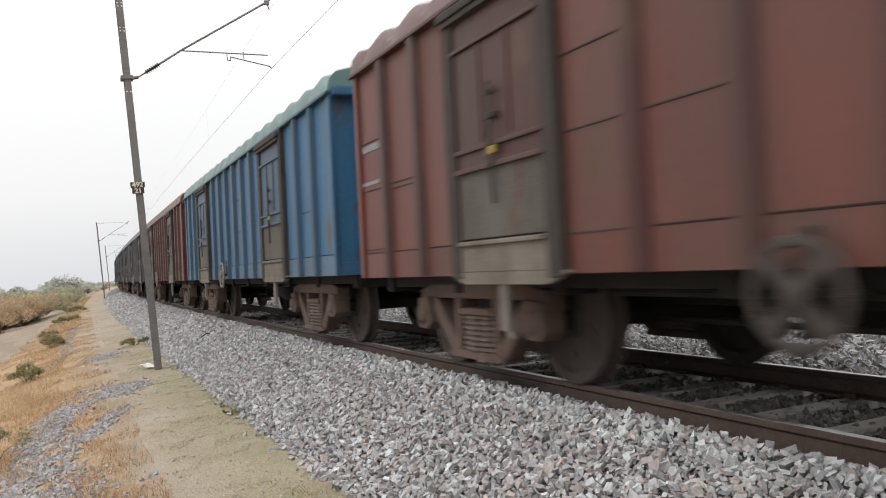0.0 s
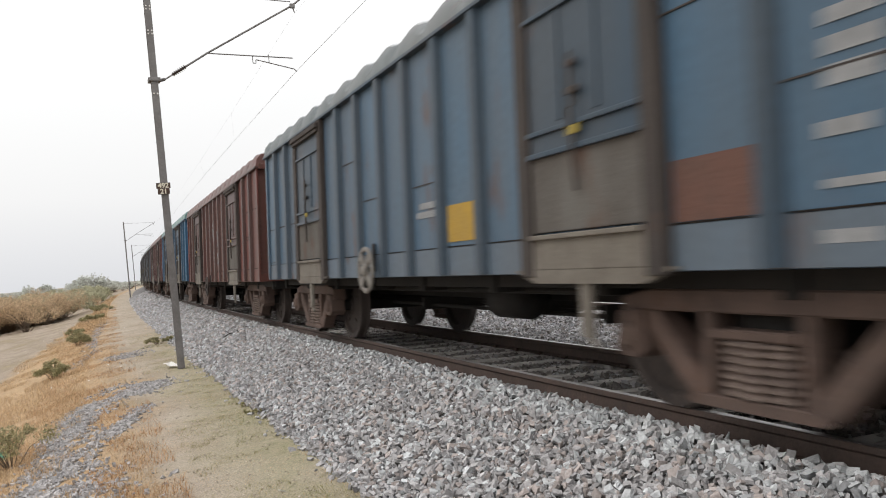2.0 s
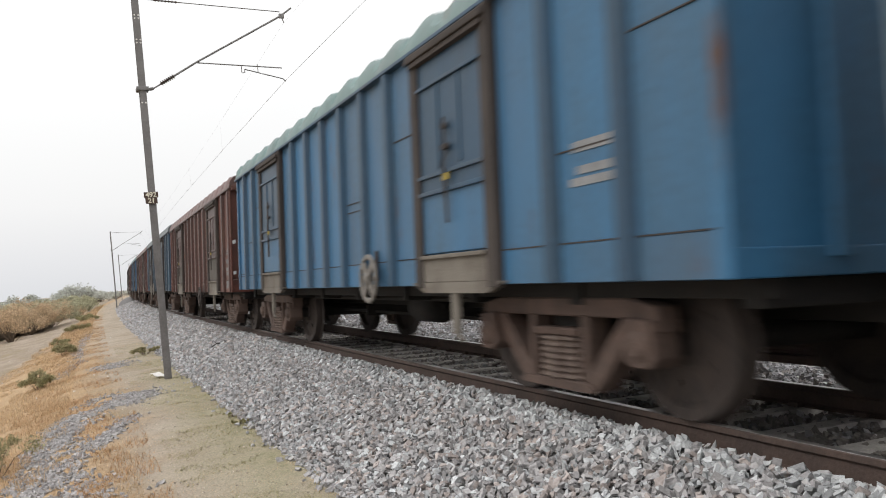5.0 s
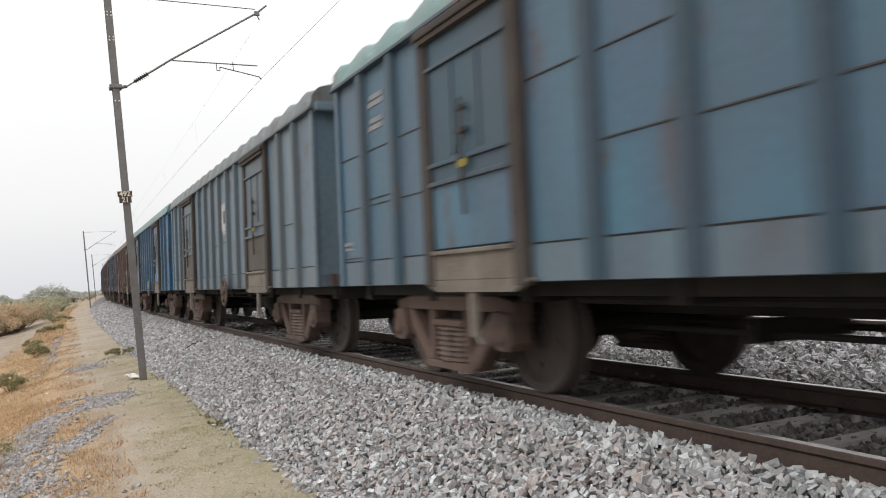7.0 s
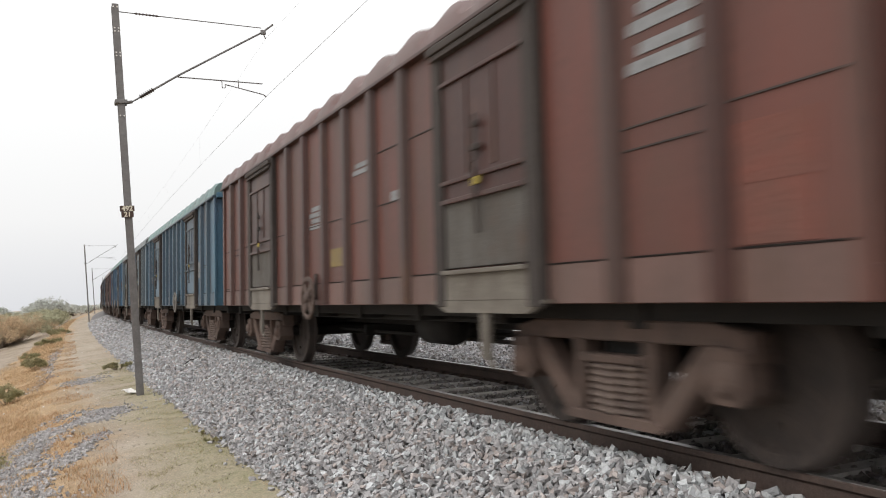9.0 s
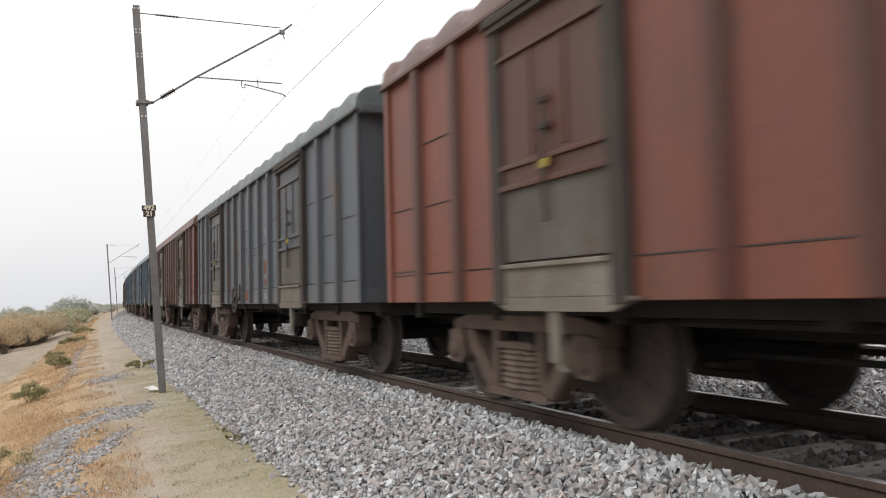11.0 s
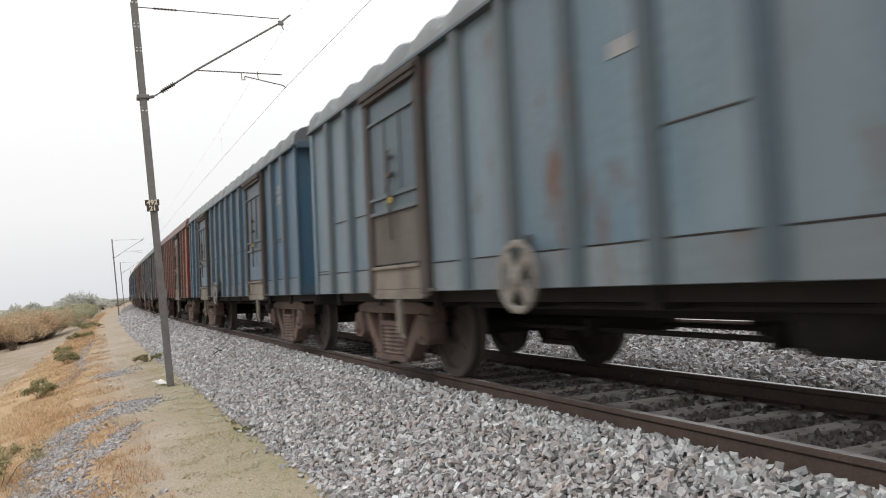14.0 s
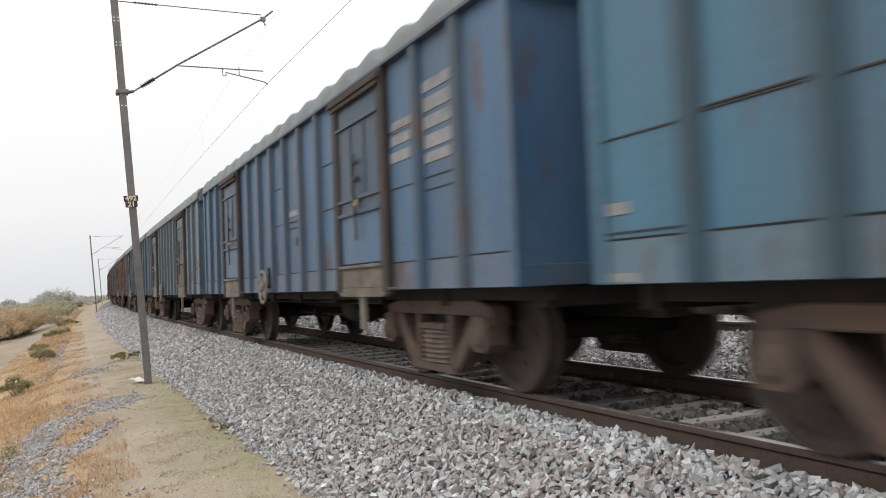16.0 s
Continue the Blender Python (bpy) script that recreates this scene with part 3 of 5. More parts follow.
def wagon():
    w = empty("freight_wagon")
    b = bmesh.new()
    box(b, -HALF_W, HALF_W, -HL + 0.03, HL - 0.03, SILL, EAVE, 0.012)
    part("body", b, PAINTS["red"], w)
    # corner frames and head stocks
    for y in (-HL, HL):
        b = bmesh.new()
        box(b, -HALF_W - 0.01, HALF_W + 0.01, y - 0.05 * np.sign(y) - 0.03, y - 0.05 * np.sign(y) + 0.03, SILL, SILL + 0.16, 0.01)
        for x in (-HALF_W, HALF_W):
            box(b, x - 0.035, x + 0.012 * np.sign(x) + 0.02, y - 0.10, y, SILL, EAVE, 0.01) if y > 0 else box(b, x - 0.035, x + 0.012 * np.sign(x) + 0.02, y, y + 0.10, SILL, EAVE, 0.01)
        for x in (-0.75, 0.0, 0.75):
            box(b, x - 0.05, x + 0.05, y - 0.03, y + 0.03, SILL + 0.1, EAVE - 0.1, 0.012)
        part("end_frame", b, PAINTS["red"], w)
    # lower plate along the sill
    for x in (-1, 1):
        b = bmesh.new()
        box(b, x * (HALF_W - 0.01), x * (HALF_W + 0.005), -HL + 0.10, HL - 0.10, SILL + 0.004, SILL + 0.255, 0.002)
        part("sill_plate", b, PAINTS["red"], w)
    # pressed hat ribs
    rb = bmesh.new()
    prism(rb, [(-0.090, 0.0), (-0.055, 0.065), (0.055, 0.065), (0.090, 0.0)], 0.0, EAVE - SILL - 0.03)
    bmesh.ops.transform(rb, matrix=Matrix(((0, 0, -1, 0), (0, 1, 0, 0), (1, 0, 0, SILL + 0.01), (0, 0, 0, 1))), verts=rb.verts)
    bmesh.ops.recalc_face_normals(rb, faces=rb.faces)
    first = None
    for side_x in (-1, 1):
        for d in RIBS:
            m = pose(side_x * (HALF_W - 0.002), HL - d, 0, 0, 0, 0 if side_x < 0 else 180)
            if first is None:
                first = part("rib", rb, PAINTS["red"], w)
                first.matrix_basis = m
            else:
                again("rib", first, m, w)
    pb = bmesh.new()
    box(pb, -0.075, 0.0, -0.09, 0.075, SILL - 0.02, EAVE - 0.02, 0.012)
    post = None
    for side_x in (-1, 1):
        for d in POSTS:
            m = pose(side_x * (HALF_W - 0.002), HL - d, 0, 0, 0, 0 if side_x < 0 else 180)
            if post is None:
                post = part("door_post", pb, RUSTY, w, "rust-brown steel door post")
                post.matrix_basis = m
            else:
                again("door_post", post, m, w)
    # doors with bars, latch and apron
    for side_x in (-1, 1):
        for d in DOORS:
            turn = pose(side_x * HALF_W, HL - d, 0, 0, 0, 0 if side_x < 0 else 180)
            b = bmesh.new()
            box(b, -0.045, 0.0, -0.63, 0.63, 1.74, 3.0, 0.008)
            door = part("door", b, PAINTS["red"], w)
            door.matrix_basis = turn
            b = bmesh.new()
            box(b, -0.040, 0.0, -0.63, 0.63, 1.20, 1.735, 0.008)
            part("lower_leaf", b, WORN, door, "scuffed grey-brown lower door leaf")
            for z, t in ((2.72, 0.016), (1.90, 0.018), (1.745, 0.02)):
                b = bmesh.new()
                box(b, -0.072, -0.035, -0.64, 0.64, z - t, z + t, 0.008)
                part("door_bar", b, RUSTY, door)
            for y in (-0.21, 0.21):
                b = bmesh.new()
                box(b, -0.058, -0.04, y - 0.022, y + 0.022, 1.95, 2.70, 0.006)
                part("stiffener", b, PAINTS["red"], door)
            b = bmesh.new()
            box(b, -0.12, 0.0, -0.78, 0.78, 3.0, 3.07, 0.015)
            box(b, -0.10, -0.02, -0.74, 0.74, 2.95, 3.0, 0.008)
            part("door_track", b, RUSTY, door)
            b = bmesh.new()
            rod(b, (-0.085, 0.02, 2.0), (-0.085, 0.02, 2.36), 0.013, 8)
            box(b, -0.10, -0.06, -0.05, 0.07, 2.08, 2.13, 0.01)
            box(b, -0.10, -0.06, -0.02, 0.05, 2.26, 2.31, 0.01)
            rod(b, (-0.085, 0.0, 1.45), (-0.085, 0.05, 2.0), 0.014, 8)
            part("latch", b, RUSTY, door, "rust-brown door latch")
            b = bmesh.new()
            box(b, -0.095, -0.075, -0.05, 0.07, 1.815, 1.88, 0.012)
            part("seal_tag", b, YELLOW, door, "yellow door seal tag")
            b = bmesh.new()
            prism(b, [(-0.86, 0.925), (-0.60, 0.845), (0.60, 0.845), (0.86, 0.925), (0.86, 0.94), (-0.86, 0.94)], -0.06, 0.0)
            box(b, -0.055, 0.0, -0.64, 0.64, 0.94, 1.165, 0.008)
            box(b, -0.085, -0.05, -0.62, 0.62, 1.150, 1.185, 0.008)
            part("apron", b, PALE_FLAP, door, "scraped pale steel apron below the door")
            b = bmesh.new()
            prism(b, [(-0.055, 0.50), (0.055, 0.50), (0.055, 0.90), (-0.055, 0.90)], -0.05, -0.01)
            rod(b, (-0.03, 0, 0.52), (-0.03, -0.10, 0.44), 0.02, 8)
            part("apron_bracket", b, PALE_FLAP, door)
    # roof: curved sheet with rounded cross ribs, and its flange
    rf = bmesh.new()
    pitch, rows_y = 0.80, 170
    ring = []
    for i in range(rows_y + 1):
        y = -HL - 0.02 + (BODY_L + 0.04) * i / rows_y
        u = (y / pitch) % 1.0
        bulge = 0.150 * math.sin(math.pi * u / 0.80) ** 0.38 if 0 < u < 0.80 else 0.0
        row = []
        for j in range(17):
            a = math.pi * j / 16
            x = -math.cos(a) * (HALF_W + 0.05 if 0 < j < 16 else HALF_W + 0.055)
            z = EAVE - 0.01 + 0.30 * math.sin(a) ** 0.62 + bulge * min(1.0, 0.55 * min(j, 16 - j))
            row.append(rf.verts.new((x, y, z)))
        ring.append(row)
    for r0, r1 in zip(ring, ring[1:]):
        for j in range(16):
            rf.faces.new((r0[j], r0[j + 1], r1[j + 1], r1[j]))
    rf.faces.new(ring[0][::-1]), rf.faces.new(ring[-1])
    bmesh.ops.recalc_face_normals(rf, faces=rf.faces)
    smooth(part("roof", rf, ROOF_BLUE, w, "corrugated curved steel roof"), 32)
    for x in (-1, 1):
        b = bmesh.new()
        box(b, x * (HALF_W - 0.03), x * (HALF_W + 0.075), -HL - 0.03, HL + 0.03, EAVE - 0.03, EAVE + 0.008, 0.008)
        part("roof_flange", b, PAINTS["red"], w)
    for y in (-HL, HL):
        b = bmesh.new()
        box(b, -HALF_W, HALF_W, y - 0.10, y + 0.10, EAVE - 0.05, EAVE + 0.06, 0.015)
        part("end_flange", b, PAINTS["red"], w)
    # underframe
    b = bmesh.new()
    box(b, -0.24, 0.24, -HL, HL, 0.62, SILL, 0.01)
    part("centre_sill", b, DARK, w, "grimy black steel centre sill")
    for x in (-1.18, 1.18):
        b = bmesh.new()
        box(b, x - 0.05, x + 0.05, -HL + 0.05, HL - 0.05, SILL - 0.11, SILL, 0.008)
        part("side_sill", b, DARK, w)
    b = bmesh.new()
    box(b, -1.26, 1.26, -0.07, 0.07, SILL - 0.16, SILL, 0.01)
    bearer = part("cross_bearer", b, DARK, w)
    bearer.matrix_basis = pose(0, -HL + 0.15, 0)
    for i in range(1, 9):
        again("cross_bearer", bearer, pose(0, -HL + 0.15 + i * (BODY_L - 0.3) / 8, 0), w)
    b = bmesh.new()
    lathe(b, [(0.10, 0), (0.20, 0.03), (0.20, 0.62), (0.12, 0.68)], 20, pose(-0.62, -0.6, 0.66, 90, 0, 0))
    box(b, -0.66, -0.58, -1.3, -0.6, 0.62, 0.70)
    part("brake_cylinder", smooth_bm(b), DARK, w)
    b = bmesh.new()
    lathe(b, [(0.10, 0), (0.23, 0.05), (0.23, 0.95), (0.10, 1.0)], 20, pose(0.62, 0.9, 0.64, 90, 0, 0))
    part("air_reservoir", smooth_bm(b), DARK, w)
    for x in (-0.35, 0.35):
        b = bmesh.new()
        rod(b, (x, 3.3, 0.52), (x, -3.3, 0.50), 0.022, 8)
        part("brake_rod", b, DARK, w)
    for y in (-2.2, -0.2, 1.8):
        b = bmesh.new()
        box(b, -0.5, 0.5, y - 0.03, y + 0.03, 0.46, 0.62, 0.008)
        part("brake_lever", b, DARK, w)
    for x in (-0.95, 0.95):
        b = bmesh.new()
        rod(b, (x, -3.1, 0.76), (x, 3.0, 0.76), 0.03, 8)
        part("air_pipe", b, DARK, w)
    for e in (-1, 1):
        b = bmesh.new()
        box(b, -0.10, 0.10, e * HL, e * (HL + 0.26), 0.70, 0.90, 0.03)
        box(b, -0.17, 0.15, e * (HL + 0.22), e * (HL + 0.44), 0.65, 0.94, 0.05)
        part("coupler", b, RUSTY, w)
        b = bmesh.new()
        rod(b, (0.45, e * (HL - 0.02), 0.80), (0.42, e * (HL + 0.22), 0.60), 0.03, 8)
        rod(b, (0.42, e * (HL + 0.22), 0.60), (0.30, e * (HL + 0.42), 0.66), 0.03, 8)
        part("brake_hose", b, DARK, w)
    # hand wheel on each side
    for x in (-1, 1):
        b = bmesh.new()
        tor = []
        for i in range(28):
            a = 2 * math.pi * i / 28
            c = Vector((0, math.cos(a), math.sin(a)))
            tor.append([b.verts.new(c * (0.260 + 0.032 * math.cos(t)) + Vector((0.02 * math.sin(t), 0, 0))) for t in [2 * math.pi * k / 8 for k in range(8)]])
        for i in range(28):
            for k in range(8):
                b.faces.new((tor[i][k], tor[(i + 1) % 28][k], tor[(i + 1) % 28][(k + 1) % 8], tor[i][(k + 1) % 8]))
        for a0 in (48, 132, 228, 312):
            c, q = math.cos(math.radians(a0)), math.sin(math.radians(a0))
            prism(b, [(c * r - q * o, q * r + c * o) for r, o in ((0.03, -0.042), (0.255, -0.052), (0.255, 0.052), (0.03, 0.042))], -0.012, 0.012)
        lathe(b, [(0.075, -0.03), (0.075, 0.03), (0.04, 0.05)], 14, pose(0, 0, 0, 0, -90, 0))
        bmesh.ops.scale(b, vec=(1, 0.92, 0.92), verts=b.verts)
        bmesh.ops.recalc_face_normals(b, faces=b.faces)
        hw = smooth(part("handbrake_wheel", b, GREYWHEEL, w, "pale grey spoked handbrake wheel"))
        hw.matrix_basis = pose(x * (HALF_W + 0.12), HL - 5.85, 1.0)
        b = bmesh.new()
        rod(b, (0, 0, 0), (-x * 0.45, 0, 0), 0.022, 8)
        box(b, -x * 0.11, -x * 0.09, -0.03, 0.03, -0.02, 0.30, 0.004)
        part("spindle", b, RUSTY, hw)
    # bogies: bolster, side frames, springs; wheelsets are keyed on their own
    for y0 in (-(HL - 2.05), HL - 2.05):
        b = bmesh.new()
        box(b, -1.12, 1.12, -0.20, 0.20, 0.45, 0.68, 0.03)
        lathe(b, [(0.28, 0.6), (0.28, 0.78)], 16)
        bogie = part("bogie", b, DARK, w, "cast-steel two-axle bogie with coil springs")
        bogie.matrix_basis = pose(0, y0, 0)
        for x in (-1, 1):
            b = bmesh.new()
            x0, x1 = x * 1.06, x * 1.24
            prism(b, [(-1.14, 0.58), (-1.12, 0.75), (-0.85, 0.80), (0.85, 0.80), (1.12, 0.75), (1.14, 0.58), (0.95, 0.665), (-0.95, 0.665)], x0, x1)
            prism(b, [(-0.98, 0.67), (-0.77, 0.67), (-0.38, 0.27), (-0.36, 0.15), (-0.50, 0.17)], x0, x1)
            prism(b, [(0.98, 0.67), (0.77, 0.67), (0.38, 0.27), (0.36, 0.15), (0.50, 0.17)], x0, x1)
            prism(b, [(-0.50, 0.16), (-0.42, 0.135), (0.42, 0.135), (0.50, 0.16), (0.42, 0.205), (-0.42, 0.205)], x0 - x * 0.03, x1 + x * 0.03)
            for q in (-1, 1):
                prism(b, [(q * 0.31, 0.20), (q * 0.38, 0.20), (q * 0.40, 0.67), (q * 0.30, 0.67)], x0, x1)
                prism(b, [(q * 0.84, 0.42), (q * 0.88, 0.68), (q * 1.11, 0.66), (q * 1.14, 0.42), (q * 1.07, 0.36), (q * 0.92, 0.36)], x0 + x * 0.01, x1 + x * 0.05)
            prism(b, [(-0.30, 0.52), (0.30, 0.52), (0.30, 0.58), (-0.30, 0.58)], x0, x1 + x * 0.02)
            bmesh.ops.recalc_face_normals(b, faces=b.faces)
            bmesh.ops.bevel(b, geom=[e for e in b.edges if e.calc_length() > 0.12], offset=0.012, segments=1, affect="EDGES")
            part("side_frame", b, CAST, bogie, "dusty brown cast side frame")
            for q in (-0.16, 0.0, 0.16):
                b = bmesh.new()
                prof = [(0.02, 0.20)]
                for k in range(7):
                    z = 0.205 + k * 0.046
                    prof += [(0.074, z), (0.096, z + 0.012), (0.096, z + 0.024), (0.074, z + 0.036)]
                prof += [(0.02, 0.52)]
                lathe(b, prof, 14, pose(x * (1.17 if q else 1.20), q, 0))
                smooth(part("spring", b, SPRING, bogie, "dusty coil spring"), 60)
            b = bmesh.new()
            rod(b, (x * 1.05, -0.62, 0.36), (x * 1.05, 0.62, 0.36), 0.03, 8)
            part("brake_beam", b, DARK, bogie)
        for q in (-1.0, 1.0):
            b = bmesh.new()
            rod(b, (-1.2, 0, 0), (1.2, 0, 0), 0.082, 16)
            axle = part("wheelset", b, DARK, w, "steel wheelset with worn treads")
            axle.matrix_basis = pose(0, y0 + q, 0.5)
            for x in (-1, 1):
                b = bmesh.new()
                lathe(b, [(0.09, 0.06), (0.14, 0.065), (0.15, 0.03), (0.39, 0.0), (0.42, 0.035), (0.495, 0.035), (0.50, 0.0), (0.503, -0.06), (0.528, -0.075), (0.528, -0.095), (0.42, -0.10), (0.39, -0.035), (0.15, -0.03), (0.09, -0.06)], 40, pose(x * 0.90, 0, 0, 0, x * 90, 0), closed=False)
                for k in range(5):
                    a = 2 * math.pi * k / 5
                    lathe(b, [(0.022, 0.0), (0.022, 0.022), (0.005, 0.024)], 8, pose(x * 0.90, 0, 0, 0, x * 90, 0) @ Matrix.Translation((0.27 * math.cos(a), 0.27 * math.sin(a), 0.012)))
                bmesh.ops.recalc_face_normals(b, faces=b.faces)
                smooth(part("wheel", b, WHEEL, axle), 35)
            for x in (-1, 1):
                b = bmesh.new()
                lathe(b, [(0.10, 0), (0.10, 0.10), (0.06, 0.13)], 12, pose(x * 1.20, 0, 0, 0, x * 90, 0))
                part("axle_cap", b, CAST, axle)
    return w


def smooth_bm(b):
    for f in b.faces:
        f.smooth = True
    return b


# colour, roof and words for each wagon, from ahead of the camera to behind
TRAIN = {
    -8: ("slate", ROOF_BLUE, "slate-grey"), -7: ("red", ROOF_RED, "oxide-red"), -6: ("steel", ROOF_BLUE, "dull blue"), -5: ("slate", ROOF_BLUE, "slate-grey"),
    -4: ("slate", ROOF_BLUE, "dark slate-grey"), -3: ("slate", ROOF_BLUE, "dark slate-blue"), -2: ("red", ROOF_RED, "oxide-red"), -1: ("bright", ROOF_GREEN, "bright blue"),
    0: ("red", ROOF_RED, "oxide-red"), 1: ("steel", ROOF_BLUE, "faded steel-blue"), 2: ("brown", ROOF_RED, "brown-red"), 3: ("bright", ROOF_GREEN, "bright blue"),
    4: ("pale", ROOF_BLUE, "pale grey-blue"), 5: ("teal", ROOF_GREEN, "teal-blue"), 6: ("brown", ROOF_RED, "brown-red"), 7: ("slate", ROOF_BLUE, "slate-grey"),
    8: ("orange", ROOF_RED, "orange-red"), 9: ("sky", ROOF_BLUE, "sky-blue"), 10: ("mist", ROOF_BLUE, "pale grey-blue"), 11: ("royal", ROOF_BLUE, "royal blue"),
    12: ("azure", ROOF_GREEN, "sky-blue"), 13: ("bright", ROOF_BLUE, "blue"), 14: ("red", ROOF_RED, "oxide-red"),
}
BODY_PARTS = {"body", "end_frame", "end_flange"}
WHEEL_BACK = {0: 5.72, 2: 8.6, 3: 8.1, 4: 7.70, 5: 7.85, 9: 5.50, 10: 5.60, 8: 6.2, 6: 5.8}
template = wagon()
train = {}
SEAMED = {0: 0.75, 1: 0.45, 2: 0.2, 4: 0.15, 5: 0.85, 6: 0.6, 7: 0.85, 8: 0.4, 9: 0.7, 10: 0.3, 11: 0.4, 12: 0.5}
seam_rng = random.Random(3)
sb = bmesh.new()
box(sb, -0.008, 0.004, -0.5, 0.5, -0.005, 0.005)
seam = part("plate_seam", sb, RUSTY, template)
seam.matrix_basis = pose(-HALF_W - 0.001, HL - 0.4, SILL + 0.3) @ Matrix.Diagonal((1, 0.6, 1, 1))
for i, (tone, roof_mat, words) in sorted(TRAIN.items()):
    w = template if i == -8 else copy_thing(template, Matrix.Identity(4))
    train[i] = w
    tagged(w, words + " covered freight wagon with ribbed sides, rolling on the rails", "freight wagon", "wagons of the train")
    for o in w.children_recursive:
        kind = o.name.split(".")[0]
        mat = PAINTS[tone] if kind in BODY_PARTS else (PAINTS if i in (0, 2, 3, 8) else DUSTED)[tone] if kind == "sill_plate" else DARKER[tone] if kind in ("rib", "door", "door_bar", "stiffener", "roof_flange") else PAINTS[tone] if kind == "lower_leaf" and i in (3, 5, 9, 11, 12) else roof_mat if kind == "roof" else None
        if kind == "handbrake_wheel" and i in WHEEL_BACK:
            o.location.y = HL - WHEEL_BACK[i]
        if kind == "handbrake_wheel" and i in (0, 2, 4, 6, 7):
            o.location.z = {0: 0.80, 2: 0.80, 4: 0.86}.get(i, 1.0)
            mat = CAST if i in (4, 6) else RUSTY
            o["label"] = "rust-brown spoked handbrake wheel"
        if mat:
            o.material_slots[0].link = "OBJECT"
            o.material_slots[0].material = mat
    # welded plate joints, a short strip between two ribs
    edges = sorted(RIBS + POSTS + [0.0, BODY_L])
    busy = SEAMED.get(i, 0.25)
    high = [SILL + 0.262, SILL + 0.93 + seam_rng.uniform(-0.1, 0.1), SILL + 1.45 + seam_rng.uniform(-0.1, 0.1)]
    for e0, e1 in zip(edges, edges[1:]):
        for k, z in enumerate(high):
            if e1 - e0 < 1.2 and seam_rng.random() < (1.0 if k == 0 and i not in (0, 2, 3, 8) else busy * (1.0, 0.8, 0.35)[k]):
                again("plate_seam", seam, pose(-HALF_W - 0.001, HL - (e0 + e1) / 2, z + (seam_rng.uniform(-0.012, 0.012) if k else 0.0)) @ Matrix.Diagonal((1, (e1 - e0 - 0.16), 1, 1)), w)


# lengthen the long wagon's layout towards its far door
for o in train[2].children:
    if o.name.split(".")[0] in ("rib", "door", "door_post", "plate_seam"):
        o.location.y = HL - (HL - o.location.y) * 1.053


# two laden wagons sit lower on their springs; the long one has its hind bogie farther back
for i, sag in ((0, 0.035), (2, 0.05)):
    for o in train[i].children:
        if o.name.split(".")[0] not in ("wheelset", "bogie"):
            o.location.z -= sag
        elif i == 2 and o.location.y < 0:
            o.location.y -= 0.2
EASE = {0: 0.10, 4: 0.32, 5: 0.15, 6: 0.08, 9: 0.27, 10: 0.27, 11: 0.20, 12: 0.14}


def stencil(i, back, up, long, high, mat):
    """A block of worn lettering on the near side, drawn as a plain bar."""
    b = bmesh.new()
    back -= EASE.get(i, 0.0)
    edges = sorted(RIBS + POSTS + [0.0, BODY_L])
    stretch = 1.053 if i == 2 else 1.0
    for e0, e1 in zip(edges, edges[1:]):
        if e0 * stretch <= back < e1 * stretch and e1 - e0 < 1.2:
            a, c = max(back - long / 2, e0 * stretch + 0.11), min(back + long / 2, e1 * stretch - 0.11)
            if c - a < 0.6 * long:
                a, c = (e0 + e1) * stretch / 2 - 0.26, (e0 + e1) * stretch / 2 + 0.26
            back, long = (a + c) / 2, min(long, c - a)
            break
    rows = 1 if mat is not CHALK else max(1, round(high / 0.085))
    for k in range(rows):
        z0, z1 = high * (k / rows - 0.5), high * ((k + (0.72 if rows > 1 else 1.0)) / rows - 0.5)
        box(b, -0.004, 0.004, -long / 2, long / 2 - (0.18 * long if k % 2 else 0.0), z0, z1)
    part("stencil", b, mat, train[i]).matrix_basis = pose(-HALF_W - (0.007 if mat is SLATE_MARK else 0.003), HL - back, up)


stencil(0, 6.97, 2.47, 0.60, 0.17, CHALK)
stencil(0, 6.98, 2.28, 0.54, 0.10, CHALK)
stencil(0, 6.96, 2.15, 0.54, 0.09, CHALK)
stencil(0, 7.79, 2.12, 0.64, 0.22, CHALK)
stencil(0, 7.77, 1.89, 0.64, 0.18, CHALK)
stencil(0, 7.03, 1.67, 0.32, 0.11, CHALK)
stencil(0, 7.02, 1.53, 0.34, 0.09, CHALK)
stencil(0, 7.85, 1.57, 0.60, 0.12, CHALK)
stencil(0, 7.83, 1.41, 0.60, 0.13, CHALK)
stencil(0, 6.34, 2.03, 0.30, 0.07, CHALK)
stencil(0, 0.50, 2.25, 0.48, 0.07, CHALK)
stencil(0, 0.45, 1.88, 0.48, 0.04, CHALK)
stencil(1, 8.19, 1.38, 0.60, 0.33, MUSTARD)
stencil(1, 7.39, 1.56, 0.44, 0.17, CHALK)
stencil(1, 11.19, 1.35, 0.66, 0.34, BROWN_PATCH)
stencil(1, 12.06, 2.01, 0.30, 0.07, CHALK)
stencil(1, 12.06, 1.88, 0.30, 0.08, CHALK)
stencil(1, 12.05, 1.75, 0.28, 0.09, CHALK)
stencil(1, 11.70, 1.52, 0.26, 0.07, CHALK)
stencil(1, 12.08, 1.28, 0.38, 0.04, CHALK)
stencil(1, 12.01, 1.05, 0.28, 0.06, CHALK)
stencil(2, 6.30, 1.81, 0.60, 0.15, CHALK)
stencil(2, 6.30, 1.58, 0.62, 0.17, CHALK)
stencil(2, 12.39, 1.54, 0.66, 0.07, CHALK)
stencil(2, 12.36, 1.37, 0.66, 0.07, CHALK)
stencil(2, 12.36, 1.27, 0.66, 0.07, CHALK)
